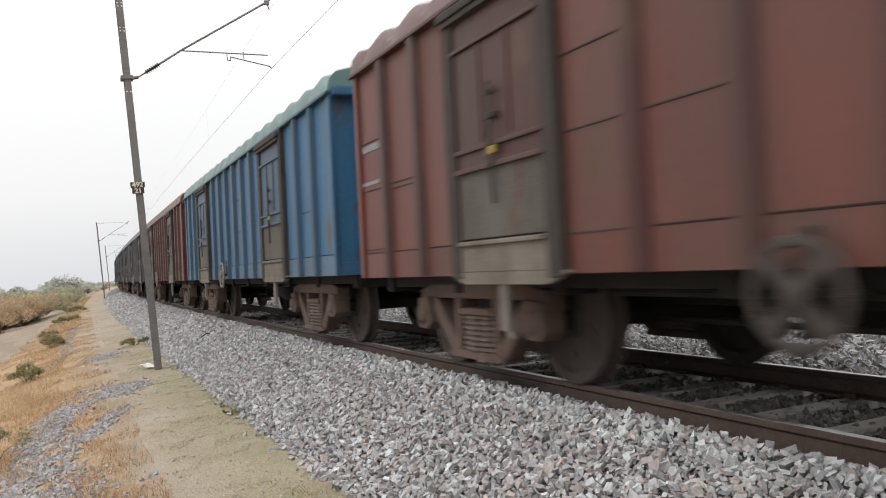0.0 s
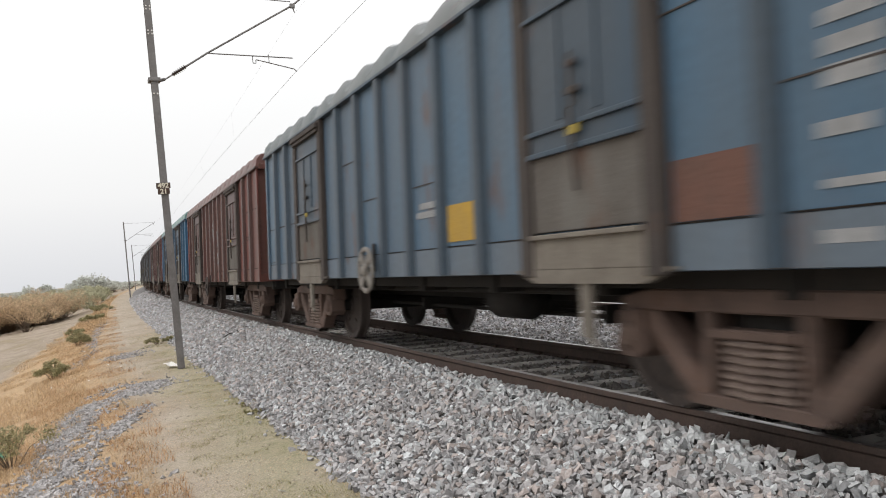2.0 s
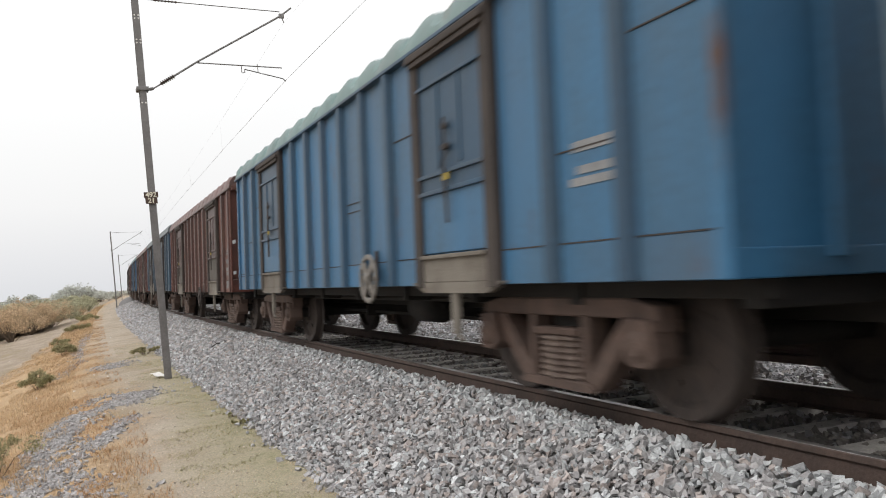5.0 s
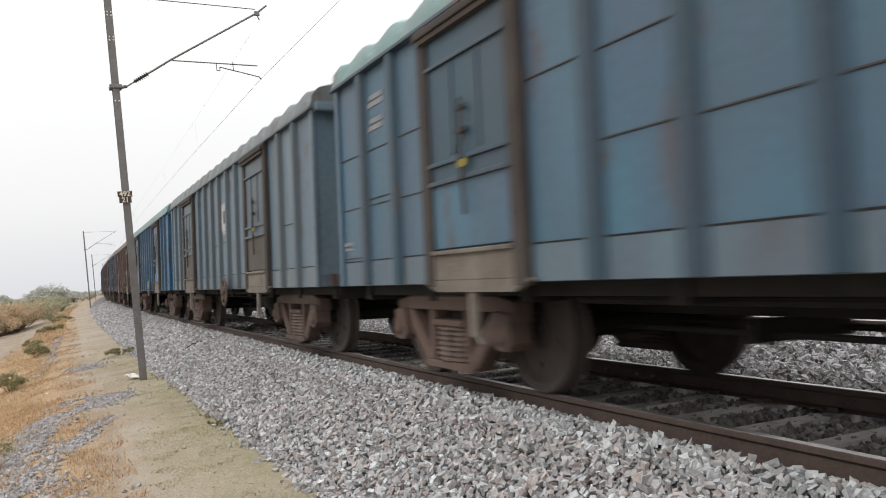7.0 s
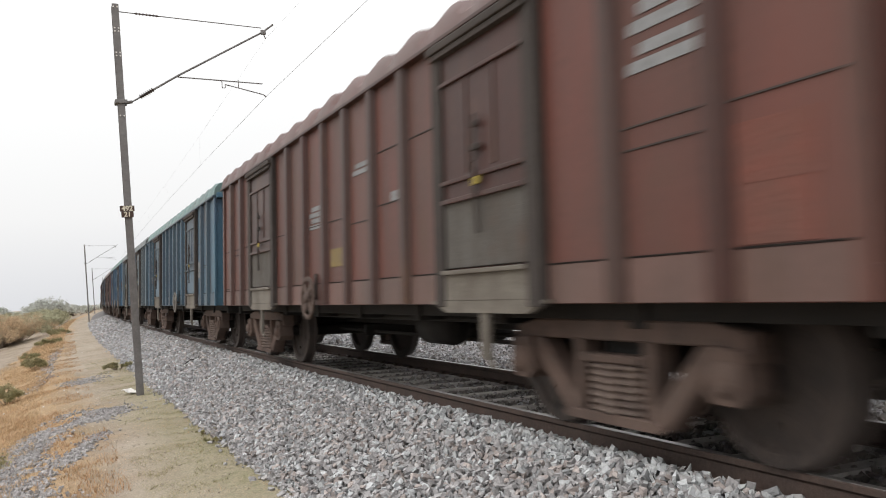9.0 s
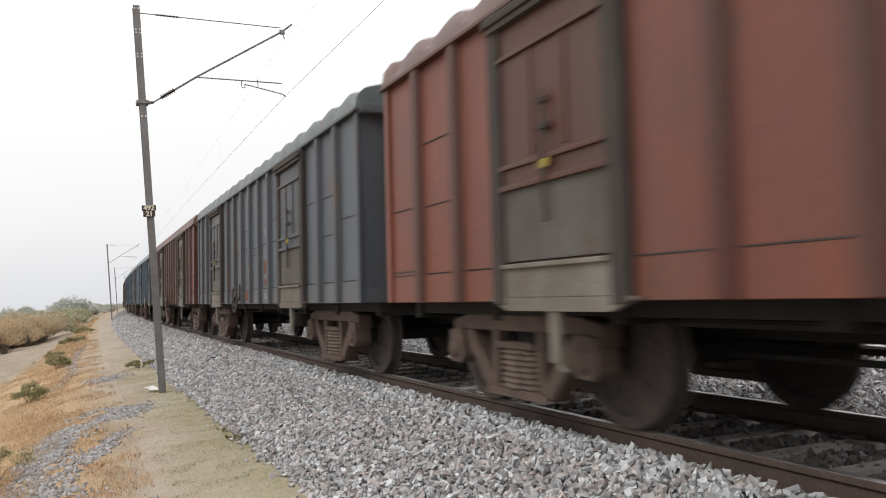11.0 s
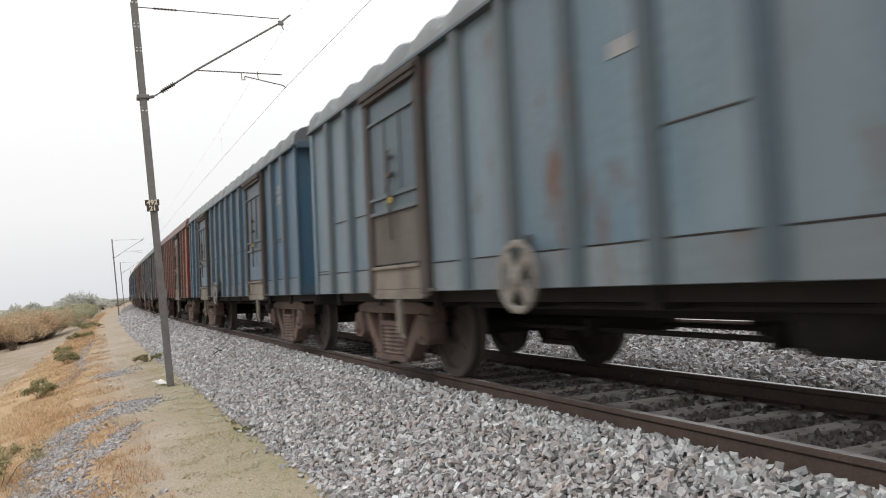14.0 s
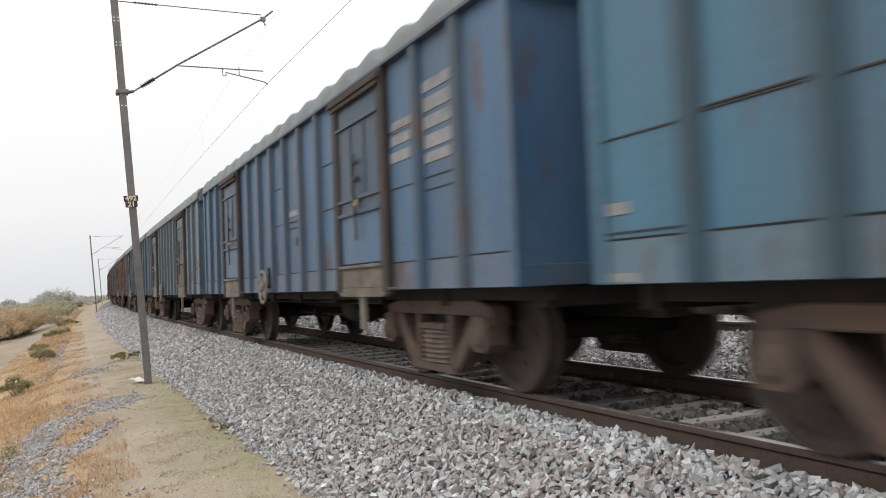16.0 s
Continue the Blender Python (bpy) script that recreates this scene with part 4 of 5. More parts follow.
stencil(2, 12.36, 1.07, 0.52, 0.08, CHALK)
stencil(2, 12.38, 0.97, 0.48, 0.05, CHALK)
stencil(2, 12.91, 1.03, 0.46, 0.08, CHALK)
stencil(2, 13.11, 1.92, 0.38, 0.08, CHALK)
stencil(2, 13.05, 1.75, 0.46, 0.13, CHALK)
stencil(2, 13.03, 1.54, 0.50, 0.10, CHALK)
stencil(2, 13.09, 1.27, 0.34, 0.07, CHALK)
stencil(2, 6.30, 1.25, 0.58, 0.29, OCHRE)
stencil(3, 12.91, 2.76, 0.50, 0.08, CHALK)
stencil(3, 12.89, 2.61, 0.50, 0.08, CHALK)
stencil(3, 12.10, 1.79, 0.48, 0.07, CHALK)
stencil(3, 12.07, 1.61, 0.50, 0.15, CHALK)
stencil(4, 7.71, 2.28, 0.60, 0.52, WHITEWASH)
stencil(4, 7.71, 1.98, 0.40, 0.05, WHITEWASH)
stencil(4, 7.71, 2.28, 0.26, 0.24, SLATE_MARK)
stencil(5, 1.20, 2.79, 0.58, 0.14, CHALK)
stencil(5, 1.18, 2.55, 0.58, 0.14, CHALK)
stencil(5, 0.32, 1.37, 0.38, 0.04, CHALK)
stencil(5, 0.31, 1.31, 0.40, 0.03, CHALK)
stencil(5, 11.29, 1.84, 0.64, 0.11, CHALK)
stencil(5, 11.27, 1.72, 0.64, 0.10, CHALK)
stencil(5, 11.26, 1.59, 0.62, 0.10, CHALK)
stencil(6, 12.18, 2.72, 0.46, 0.14, CHALK)
stencil(6, 12.15, 2.53, 0.60, 0.20, CHALK)
stencil(6, 12.13, 2.30, 0.60, 0.19, CHALK)
stencil(6, 6.23, 2.01, 0.66, 0.30, CHALK)
stencil(6, 7.81, 2.38, 0.44, 0.14, CHALK)
stencil(6, 8.45, 1.96, 0.28, 0.09, CHALK)
stencil(6, 7.02, 1.46, 0.46, 0.21, OCHRE)
stencil(6, 12.81, 1.62, 0.44, 0.30, PATCH)
stencil(6, 12.79, 1.33, 0.44, 0.29, PATCH)
stencil(7, 8.40, 1.54, 0.66, 0.22, PATCH)
stencil(7, 8.30, 1.27, 0.42, 0.12, PATCH)
stencil(7, 6.66, 1.06, 0.54, 0.18, PATCH)
stencil(7, 1.52, 1.28, 0.38, 0.25, PATCH)
stencil(7, 8.41, 2.15, 0.64, 0.07, CHALK)
stencil(7, 8.20, 1.04, 0.34, 0.09, CHALK)
stencil(8, 12.84, 1.23, 0.64, 0.22, CHALK)
stencil(8, 12.10, 2.51, 0.36, 0.20, CHALK)
stencil(8, 12.04, 1.99, 0.36, 0.12, CHALK)
stencil(8, 12.02, 1.81, 0.36, 0.08, CHALK)
stencil(8, 12.84, 2.83, 0.28, 0.19, CHALK)
stencil(9, 5.57, 1.63, 0.38, 0.04, CHALK)
stencil(9, 5.55, 1.54, 0.38, 0.04, CHALK)
stencil(9, 6.36, 1.36, 0.40, 0.18, OCHRE)
stencil(9, 7.15, 2.20, 0.36, 0.14, CHALK)
stencil(9, 7.13, 2.00, 0.36, 0.16, CHALK)
stencil(9, 12.31, 2.64, 0.56, 0.14, CHALK)
stencil(9, 12.30, 2.46, 0.58, 0.13, CHALK)
stencil(10, 7.09, 2.34, 0.38, 0.10, CHALK)
stencil(10, 12.96, 1.68, 0.14, 0.10, OCHRE)
stencil(10, 12.98, 1.53, 0.14, 0.10, OCHRE)
stencil(10, 12.18, 1.37, 0.46, 0.24, PATCH)
stencil(11, 11.39, 2.47, 0.46, 0.10, CHALK)
stencil(11, 11.37, 2.34, 0.46, 0.09, CHALK)
stencil(11, 11.35, 2.18, 0.46, 0.10, CHALK)
stencil(11, 12.19, 2.69, 0.58, 0.10, CHALK)
stencil(11, 12.17, 2.53, 0.58, 0.12, CHALK)
stencil(11, 12.15, 2.37, 0.58, 0.11, CHALK)
stencil(11, 12.14, 2.20, 0.60, 0.12, CHALK)
stencil(11, 12.13, 2.06, 0.58, 0.09, CHALK)
stencil(11, 7.02, 2.35, 0.40, 0.10, CHALK)
stencil(11, 7.83, 2.66, 0.34, 0.08, CHALK)
stencil(11, 7.47, 2.00, 0.54, 0.08, CHALK)
stencil(11, 7.81, 1.60, 0.38, 0.12, RUSTY)
stencil(12, 0.32, 1.35, 0.26, 0.07, CHALK)
stencil(12, 0.32, 0.95, 0.34, 0.05, CHALK)


# ---- overhead line masts ----
def tube(name, pts, r, mat, parent, label="", seg=8):
    b = bmesh.new()
    for a, c in zip(pts, pts[1:]):
        rod(b, a, c, r, seg)
    return part(name, b, mat, parent, label)


def mast(s, o, base, top, plate=False):
    """A steel I-section mast with its bracket arm; local x points to the track."""
    m = empty("overhead_line_mast")
    m.matrix_basis = Matrix.Translation(lay(s, o, 0)) @ pose(0, 0, 0, 0, 0, heading(s))
    b = bmesh.new()
    for y in (-0.085, 0.085):
        box(b, -0.034, 0.084, y - 0.006, y + 0.006, base - 0.4, top, 0.003)
    box(b, 0.020, 0.030, -0.08, 0.08, base - 0.4, top)
    part("post", b, GALV, m, "weathered grey steel I-section post")
    # holes are solid white discs, coloured like bright sky showing through
    for z in (top - 0.06, top - 0.46, top - 0.52, top - 0.92, top - 0.98, top - 2.1):
        for x in (-0.008, 0.058):
            b = bmesh.new()
            lathe(b, [(0.015, 0.0), (0.015, 0.006)], 10, pose(x, -0.0925, z, 90, 0, 0))
            part("bolt_hole", b, RAG, m)
    z0 = top - 1.834
    b = bmesh.new()
    box(b, -0.085, 0.13, -0.12, 0.12, z0 - 0.035, z0 + 0.035, 0.01)
    rod(b, (0.12, 0, z0), (0.22, 0, z0 + 0.02), 0.03, 8)
    part("arm_clamp", b, GALV, m)
    # positions across the track are given from the mast
    joint, head, tip = (1.06, 0, top - 1.29), (2.77, 0, top - 0.32), (2.99, 0, top - 0.15)
    a0 = Vector((0.22, 0, z0 + 0.02))
    dirn = (Vector(joint) - a0).normalized()
    i0, i1 = a0 + dirn * 0.16, a0 + dirn * 0.46
    tube("bracket_tube", [i1, joint, head, tip], 0.019, GALV, m, "slanting galvanised bracket tube")
    tube("eye_bolt", [a0, i0], 0.014, GALV, m)

    def insulator(p, q, r):
        b2 = bmesh.new()
        d = Vector(q) - Vector(p)
        mm = Matrix.Translation(p) @ d.to_track_quat("Z", "Y").to_matrix().to_4x4()
        prof = [(0.015, 0)]
        for k in range(7):
            z = d.length * (k + 0.3) / 7
            prof += [(r * 0.45, z), (r, z + d.length * 0.04), (r * 0.45, z + d.length * 0.08)]
        prof += [(0.015, d.length)]
        return part("insulator", lathe(b2, prof, 12, mm), INSULATOR, m, "ribbed brown insulator")
    insulator(i0, i1, 0.05)
    s0, s1 = Vector((0.09, 0, top - 0.12)), Vector((2.75, 0, top - 0.24))
    p0, p1 = s0.lerp(s1, 0.10), s0.lerp(s1, 0.26)
    tube("stay_rod", [s0, p0], 0.010, GALV, m)
    insulator(p0, p1, 0.028)
    tube("stay_tube", [p1, s1], 0.010, GALV, m)
    tube("register_tube", [(1.06, 0, top - 1.31), (2.69, 0, top - 1.38)], 0.012, GALV, m)
    tube("steady_hook", [(1.89, 0, top - 1.35), (1.89, 0, top - 1.49), (1.95, 0, top - 1.49), (1.95, 0, top - 1.42)], 0.008, GALV, m)
    tube("steady_arm", [(1.95, 0, top - 1.42), (2.70, 0, top - 1.60), (2.75, 0, top - 1.65)], 0.011, GALV, m)
    tube("dropper_clip", [(2.21, 0, top - 1.32), (2.21, 0, top - 1.49)], 0.008, GALV, m)
    b = bmesh.new()
    rod(b, head, (2.82, 0, top - 0.46), 0.012, 8)
    box(b, 2.73, 2.83, -0.03, 0.03, top - 0.37, top - 0.28, 0.01)
    part("catenary_clamp", b, GALV, m)
    if plate:
        for z, text in ((2.922, "492"), (2.812, "21")):
            wide = 0.125 if len(text) == 3 else 0.105
            b = bmesh.new()
            box(b, -wide, wide, -0.128, -0.120, z - 0.053, z + 0.053, 0.003)
            pl = part("location_plate", b, PLATE, m, "dark enamel location plate with ivory numerals")
            cu = bpy.data.curves.new("numerals", "FONT")
            cu.body, cu.size, cu.align_x, cu.align_y, cu.extrude, cu.offset = text, 0.125, "CENTER", "CENTER", 0.002, 0.004
            tmp = bpy.data.objects.new("numerals", cu)
            scene.collection.objects.link(tmp)
            bpy.context.view_layer.update()
            me = bpy.data.meshes.new_from_object(tmp.evaluated_get(bpy.context.evaluated_depsgraph_get()))
            bpy.data.objects.remove(tmp)
            me.materials.clear()
            me.materials.append(IVORY)
            tx = new("numerals", me)
            tx.parent = pl
            tx.matrix_basis = pose(0, -0.131, z, 90, 0, 0)
        b = bmesh.new()
        box(b, -0.10, 0.10, -0.118, -0.090, 2.78, 2.95, 0.004)
        part("plate_bracket", b, GALV, m)
    return tagged(m, "grey steel overhead line mast with bracket arm beside the track", "mast", "masts along the line")


MASTS = [(15.40, -3.07, -0.40, 6.746, True), (83.4, -2.77, -0.89, 7.0, False), (138.0, -2.75, -0.8, 6.9, False), (192.0, -2.75, -0.8, 6.9, False)]
for row in MASTS:
    mast(*row)


def wire(name, pts, r, label):
    """One unbroken thin tube through the points."""
    b = bmesh.new()
    rings = [[b.verts.new(q + Vector((r * math.cos(a), 0, r * math.sin(a)))) for a in (0, 1.26, 2.51, 3.77, 5.03)] for q in pts]
    for u, v in zip(rings, rings[1:]):
        for k in range(5):
            b.faces.new((u[k], u[(k + 1) % 5], v[(k + 1) % 5], v[k]))
    return tagged(part(name, b, CABLE), label, "wire", "overhead wires")


def stagger(s):
    """The contact wire zigzags from mast to mast."""
    return float(np.interp(s, (-48, 15.4, 83.4, 138.0, 192.0, 240), (0.24, -0.33, 0.28, -0.3, 0.28, 0.0)))


wire("contact_wire", [lay(-48 + 7.925 * i, stagger(-48 + 7.925 * i), 5.105) for i in range(36)], 0.0036, "thin grooved contact wire over the track")
supports = [-48.0, 15.40, 83.4, 138.0, 192.0]
run = []
for a, c in zip(supports, supports[1:]):
    for k in range(8):
        u = k / 8
        run.append(lay(a + (c - a) * u, -0.25, 6.29 - 4 * 0.75 * u * (1 - u)))
wire("catenary_wire", run, 0.0012, "sagging catenary wire above the contact wire")
drop = bmesh.new()
for a, c in zip(supports, supports[1:]):
    for k in range(1, 8):
        u = k / 8
        s = a + (c - a) * u
        rod(drop, lay(s, -0.25, 6.29 - 4 * 0.75 * u * (1 - u)), lay(s, stagger(s), 5.105), 0.0010, 5)
tagged(part("wire_droppers", drop, CABLE), "thin droppers between catenary and contact wire", "wire", "overhead wires", "stuff")


# ---- plants ----
def blades(name, sites, mat, tall, wide, label, lean=0.5):
    """Dry grass: thin bent blades, two faces each, in one mesh."""
    n = len(sites)
    base = np.array(sites)
    ang, h = rng.uniform(0, 2 * math.pi, n), tall * rng.uniform(0.4, 1.2, n)
    lea = np.stack([np.cos(ang), np.sin(ang)], 1) * (h * lean * rng.uniform(0.2, 1.0, n))[:, None]
    acr = np.stack([-np.sin(ang), np.cos(ang)], 1) * (wide * rng.uniform(0.6, 1.3, n))[:, None]
    v = np.zeros((n, 5, 3))
    v[:] = base[:, None]
    v[:, 0, :2] -= acr
    v[:, 1, :2] += acr
    v[:, 2, :2] += lea * 0.4 + acr * 0.8
    v[:, 3, :2] += lea * 0.4 - acr * 0.8
    v[:, 4, :2] += lea
    v[:, 2:4, 2] += (h * 0.6)[:, None]
    v[:, 4, 2] += h
    me = bpy.data.meshes.new(name)
    me.vertices.add(5 * n)
    me.vertices.foreach_set("co", v.astype(np.float32).ravel())
    loops = (np.array([0, 1, 2, 0, 2, 3, 3, 2, 4])[None] + 5 * np.arange(n)[:, None]).ravel().astype(np.int32)
    me.loops.add(len(loops))
    me.loops.foreach_set("vertex_index", loops)
    me.polygons.add(3 * n)
    me.polygons.foreach_set("loop_start", np.arange(0, len(loops), 3, dtype=np.int32))
    me.polygons.foreach_set("loop_total", np.full(3 * n, 3, np.int32))
    me.update(calc_edges=True)
    me.materials.append(mat)
    return tagged(new(name, me), label, "grass", kind="stuff")


def grass_sites(count, s0, s1, o0, o1, keep, seed, bias=1.6):
    out = []
    while len(out) < count:
        s, o = s0 + (s1 - s0) * rng.random() ** bias, rng.uniform(o0, o1)
        if wob(s, o, 1.1, seed) + 0.5 * wob(s, o, 0.35, seed + 1) > keep and o > slope_foot(s) - 0.2 + 0.5 * wob(s, o, 1.7, 2) and (not in_gravel(s, o) or wob(s, o, 0.4, 17) > 0.12):
            out.append(tuple(lay(s, o, ground_z(s, o) - 0.01)))
    return out


blades("dry_grass", grass_sites(60000, 6, 46, -7.0, -4.7, -0.25, 21, 1.3), STRAW, 0.085, 0.0022, "pale straw-coloured dry grass on the slope", 1.2)
blades("dry_grass", grass_sites(16000, 6, 46, -5.2, -4.0, -0.05, 22), STRAW, 0.05, 0.002, "short dry grass along the path's edge", 1.3)
blades("russet_grass", grass_sites(26000, 6, 60, -5.6, -3.8, 0.05, 23), STRAW_RED, 0.06, 0.0025, "russet dead grass beside the path", 1.3)
blades("dry_grass", grass_sites(12000, 36, 110, -7, -4.3, 0.0, 24, 1.2), STRAW, 0.16, 0.006, "pale straw-coloured dry grass on the slope", 1.0)
blades("short_grass", grass_sites(30000, 4.5, 26, -3.7, -2.6, -0.1, 25), GREENGRASS, 0.025, 0.002, "short dull green grass at the foot of the ballast", 1.2)
blades("short_grass", grass_sites(14000, 5, 30, -4.8, -2.7, 0.05, 26), STRAW, 0.022, 0.0016, "trodden straw on the path", 1.4)


def leaf_cloud(bm, centre, radius, count, size, squash=0.75):
    """Small bent leaves thrown in a ragged clump."""
    for _ in range(count):
        d = Vector(rng.normal(size=3))
        d.normalize()
        p = Vector(centre) + Vector((d.x, d.y, d.z * squash)) * radius * (0.35 + 0.75 * rng.random())
        a, b = Vector(rng.normal(size=3)).normalized() * size, Vector(rng.normal(size=3)).normalized() * size * 0.6
        q = [bm.verts.new(p - a), bm.verts.new(p + b), bm.verts.new(p + a)]
        bm.faces.new(q)
        bm.faces.new((q[0], q[2], bm.verts.new(p - b + Vector((0, 0, size * 0.3)))))


def bush(name, s, o, height, spread, mat, leaf, label, category="bush", clumps=14, per=150, trunk=0.02):
    z = ground_z(s, o)
    e = empty(name)
    e.matrix_basis = Matrix.Translation(lay(s, o, z)) @ pose(0, 0, 0, 0, 0, rng.uniform(0, 360))
    lim, crown = bmesh.new(), bmesh.new()
    for _ in range(clumps):
        a, r = rng.uniform(0, 2 * math.pi), spread * math.sqrt(rng.random())
        tip = Vector((r * math.cos(a), r * math.sin(a), height * (0.35 + 0.55 * rng.random() * (1 - 0.5 * r / spread))))
        elbow = tip * 0.5 + Vector((0, 0, height * 0.08))
        rod(lim, (tip.x * 0.08, tip.y * 0.08, -0.05), elbow, trunk, 5, trunk * 0.7)
        rod(lim, elbow, tip, trunk * 0.7, 5, trunk * 0.25)
        leaf_cloud(crown, tip, height * rng.uniform(0.16, 0.30), per, leaf)
    part("stem", lim, BARK, e)
    part("crown", crown, mat, e)
    return tagged(e, label, category, "bushes on the slope" if category == "bush" else "distant trees")


for s, o, h, sp in ((19.6, -5.42, 0.46, 0.34), (10.35, -5.42, 0.55, 0.42), (27.8, -5.12, 0.48, 0.36), (21.8, -3.02, 0.20, 0.38), (43, -5.0, 0.5, 0.6), (57, -4.9, 0.6, 0.8), (36, -5.5, 0.3, 0.4)):
    bush("green_bush", s, o, h, sp, LEAF, 0.014 + 0.0005 * s, "low dusty green bush growing on the dry slope", clumps=16, per=170, trunk=0.006)
for s, o in ((9.6, -2.80), (10.3, -2.72)):
    bush("grass_tuft", s, o, 0.07, 0.14, GREENGRASS, 0.011, "small green tuft at the foot of the ballast", clumps=10, per=60, trunk=0.003)
for k in range(22):
    s = 53 + 16 * rng.random()
    o = -9.0 - rng.random() * 6.5 + 0.12 * (s - 53)
    h = rng.uniform(1.9, 2.6)
    bush("dry_scrub", s, o, h, h * rng.uniform(0.7, 1.1), LEAF_DRY, 0.06, "russet dry scrub on the plain", clumps=24, per=200, trunk=0.02)
for k in range(46):
    s = 60 + 70 * rng.random() ** 1.2
    o = -4.9 - 0.030 * (s - 60) - max(0.0, 66 - s) * 0.25 - 1.2 - rng.random() * (0.12 * s - 2)
    h = rng.uniform(1.5, 2.5) * (0.6 if o > -6.6 else 1.0)
    bush("scrub_bush", s, o, h, h * rng.uniform(0.7, 1.2), LEAF if k % 3 == 0 and s < 85 else LEAF_HAZED, 0.04 + 0.0007 * s, "dusty green thorn scrub on the plain", clumps=20, per=170, trunk=0.025)
# far scrub and trees use the leaf colour with haze already in it
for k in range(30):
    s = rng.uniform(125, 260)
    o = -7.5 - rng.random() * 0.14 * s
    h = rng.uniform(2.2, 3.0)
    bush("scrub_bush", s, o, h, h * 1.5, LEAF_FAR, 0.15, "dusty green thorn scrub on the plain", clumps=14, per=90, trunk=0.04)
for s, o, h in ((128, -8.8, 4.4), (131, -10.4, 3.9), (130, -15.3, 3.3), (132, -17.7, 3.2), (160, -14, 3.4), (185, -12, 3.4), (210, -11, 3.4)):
    bush("distant_tree", s, o, h, h * 0.5, LEAF_FAR, 0.16, "grey-green tree far across the plain, paled in colour for haze", "tree", 26, 120, 0.10)
for k in range(18):
    s, o = rng.uniform(20, 60), rng.uniform(11, 30)
    h = rng.uniform(0.8, 1.6)
    bush("scrub_bush", s, o, h, h * 1.3, LEAF, 0.12, "dusty green thorn scrub on the plain", clumps=10, per=60, trunk=0.03)

# litter
rag = bmesh.new()
bmesh.ops.create_grid(rag, x_segments=6, y_segments=5, size=0.13)
for v in rag.verts:
    v.co.z = 0.05 * noise.noise(v.co * 9) + 0.05
    v.co.x *= 1.1
bmesh.ops.solidify(rag, geom=rag.faces[:], thickness=0.006)
cloth = part("cloth_scrap", rag, RAG)
cloth.matrix_basis = Matrix.Translation(lay(15.9, -3.16, ground_z(15.9, -3.16) + 0.01)) @ pose(0, 0, 0, 12, 8, 30)
tagged(cloth, "crumpled white cloth scrap lying by the mast's foot", "litter")
bag = bmesh.new()
bmesh.ops.create_icosphere(bag, subdivisions=2, radius=0.09)
for v in bag.verts:
    v.co *= 1 + 0.5 * noise.noise(v.co * 14)
    v.co.z *= 0.6
plastic = part("plastic_scrap", bag, GREENBAG)
plastic.matrix_basis = Matrix.Translation(lay(11.3, -5.62, ground_z(11.3, -5.62) + 0.06))
tagged(plastic, "crumpled green plastic scrap caught in a bush", "litter")
bits = []
for _ in range(40):
    s, o = rng.uniform(6, 40), rng.uniform(-7.5, -3)
    bits.append(tuple(lay(s, o, ground_z(s, o) + 0.01)))
tagged(lumps("paper_bits", bits, rng.uniform(0.008, 0.03, len(bits)), RAG, 0.3), "small pale scraps scattered on the ground", "litter", kind="stuff")
stick = bmesh.new()
pts = [Vector((0, 0, 0.02)), Vector((0.22, 0.16, 0.07)), Vector((0.40, 0.22, 0.05)), Vector((0.55, 0.38, 0.09))]
for a, c in zip(pts, pts[1:]):
    rod(stick, a, c, 0.012, 6, 0.009)
for a, c in ((pts[1], (0.25, 0.34, 0.11)), (pts[2], (0.52, 0.14, 0.12))):
    rod(stick, a, c, 0.007, 6, 0.004)
st = part("fallen_branch", stick, RUSTY)
st.matrix_basis = Matrix.Translation(lay(17.2, -1.98, -0.19)) @ pose(0, 0, 0, 0, 0, 20)
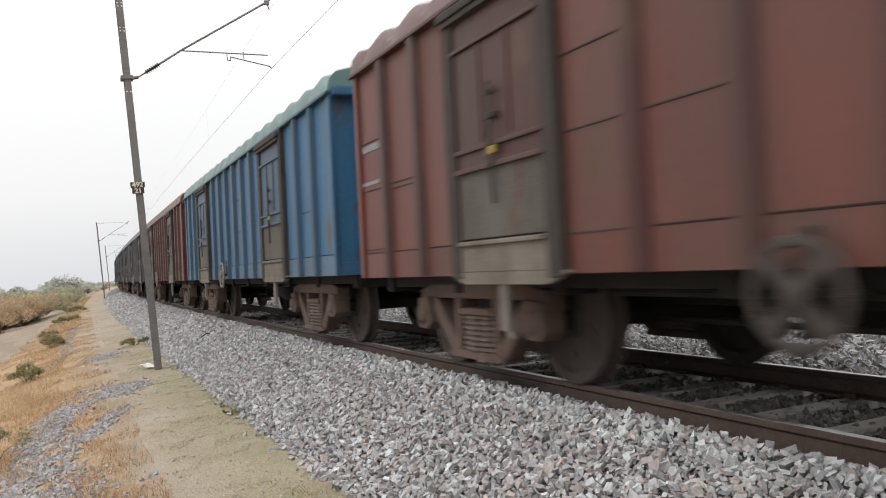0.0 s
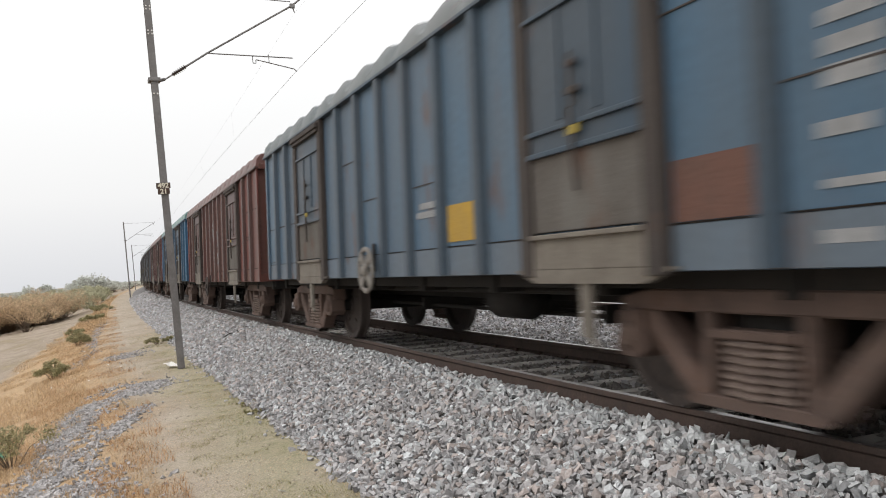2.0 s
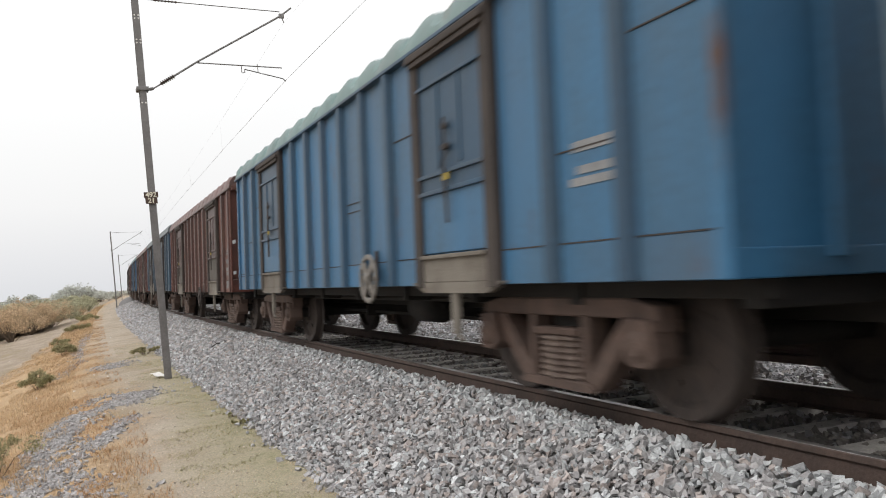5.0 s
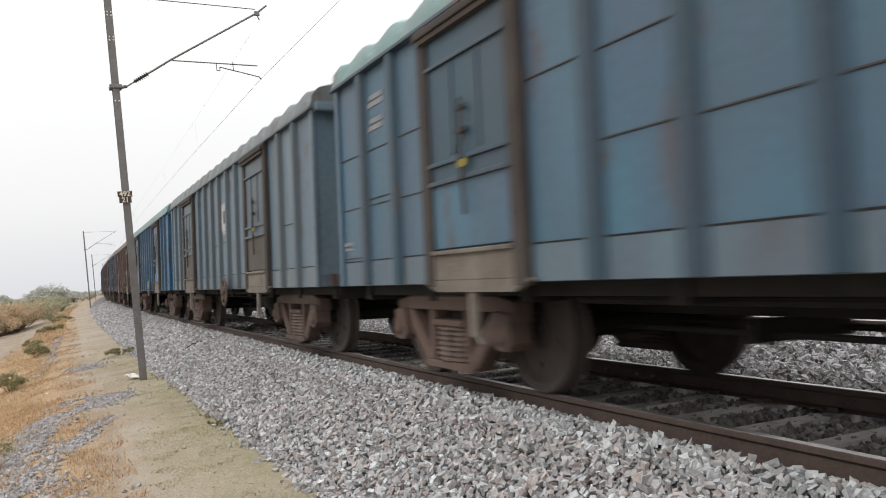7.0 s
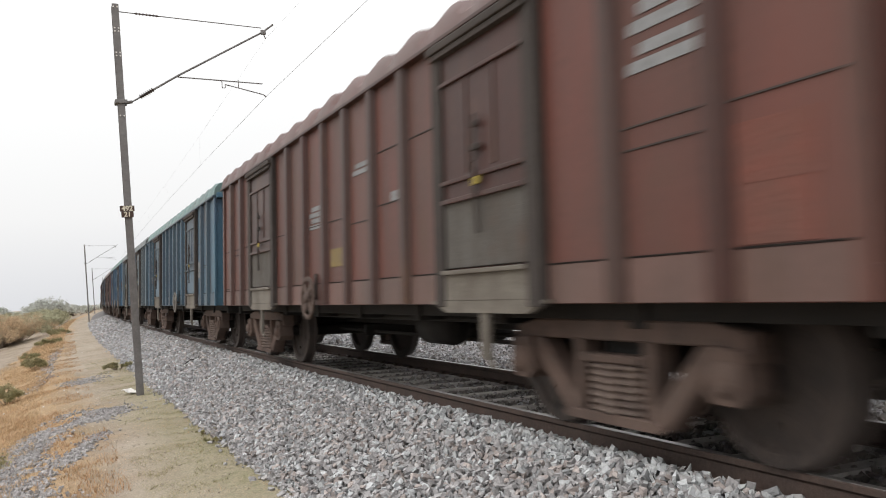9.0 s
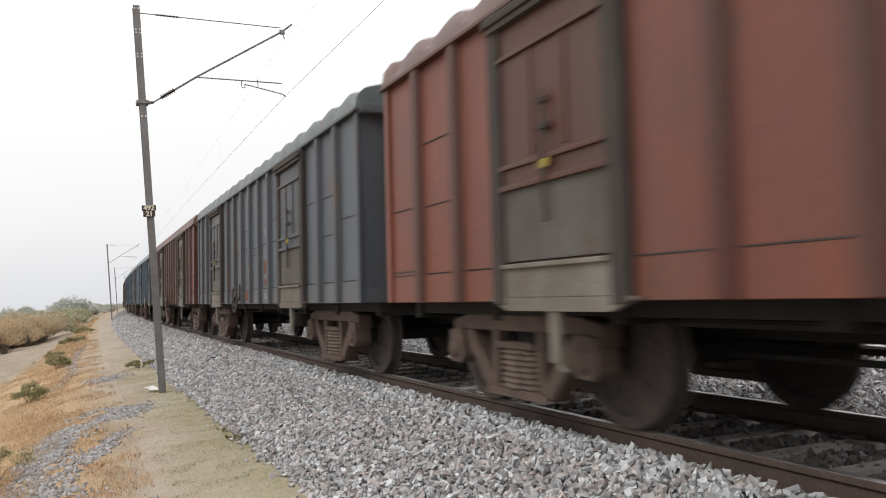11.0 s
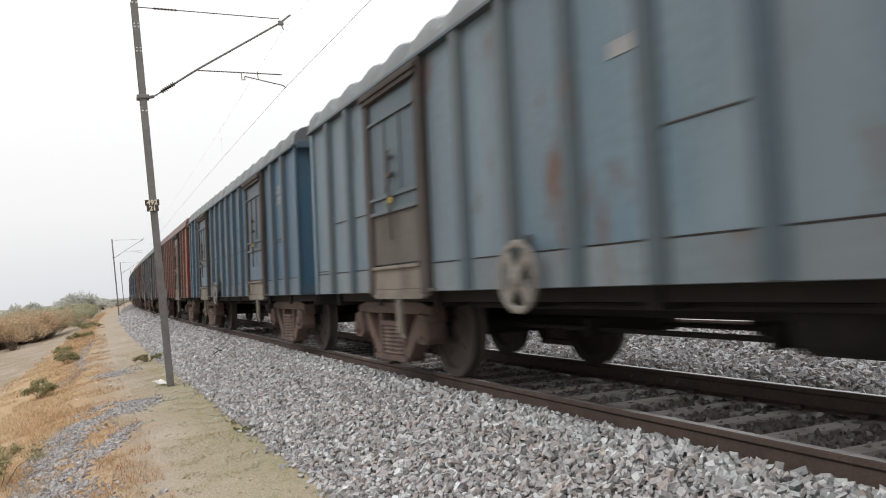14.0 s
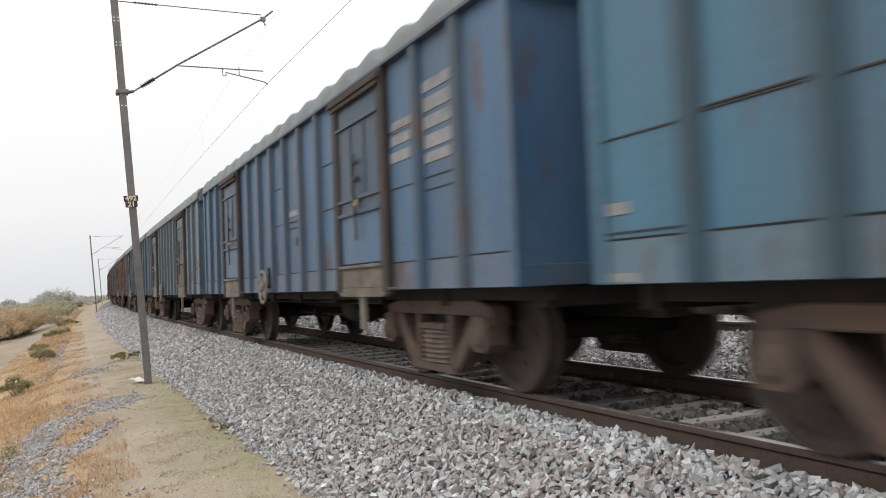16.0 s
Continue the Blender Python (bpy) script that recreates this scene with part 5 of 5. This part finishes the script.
tagged(st, "dark fallen branch lying on the ballast", "branch")

# ---- single stones that can be picked out, nearest the path of the camera ----
shapes = []
for k in range(8):
    v = (ICO_V + rng.uniform(-0.4, 0.4, (NV, 3))) * np.array([1.2, 0.85, 0.6])
    me = bpy.data.meshes.new("stone")
    me.from_pydata((v * 0.030).tolist(), [], ICO_F.tolist())
    me.materials.append((STONE, STONE_PALE, STONE, STONE_PINK)[k % 4])
    shapes.append(me)
for k in range(300):
    s, o = rng.uniform(3.0, 6.6), rng.uniform(-2.6, -1.02)
    st = new("stone", shapes[(k * 5) % 8] if o < -1.4 else shapes[(1, 5, 0)[k % 3]])
    st.parent = bed
    st.matrix_basis = Matrix.Translation(lay(s, o, level(BED, o) + 0.018)) @ pose(0, 0, 0, rng.uniform(0, 360), rng.uniform(0, 360), rng.uniform(0, 360)) @ Matrix.Scale(rng.uniform(0.7, 1.25), 4)


# ---- what moves ----
SLIP_T = (0.0, 1.5, 2.0, 3.3, 3.5, 5.8, 6.5, 7.0, 8.0, 9.0, 9.7, 10.2, 12.5, 13.0, 14.0, 14.5, 15.5, 16.0)
SLIP = (-0.178, 0.05, 0.10, 0.133, 0.139, -0.48, -0.27, -0.20, -0.018, 0.127, 0.215, 0.15, -0.605, -0.50, -0.42, -0.27, -0.06, -0.013)


def run_s(t):
    """How far the front of wagon 0 has come: slowly gaining speed."""
    return 8.315 + 9.964 * t + 0.0204 * t * t + float(np.interp(t, SLIP_T, SLIP))


def motions():
    times = [0.5 * k for k in range(33)]
    for i, w in train.items():
        rows = []
        for t in times:
            s = run_s(t) - (BODY_L + GAP) * i - HL
            rows.append((t, Matrix.Translation(on_track(s, 0, 0)) @ pose(0, 0, 0, 0, math.degrees(CANT), heading(s))))
        walk(w, rows)
        if -1 <= i <= 12:
            for axle in w.children:
                if axle.name.startswith("wheelset"):
                    y, turn = axle.location.y, rng.uniform(0, 360)
                    walk(axle, [(k / 15, pose(0, y, 0.5, turn - math.degrees(run_s(k / 15) / 0.5))) for k in range(241)])


motions()
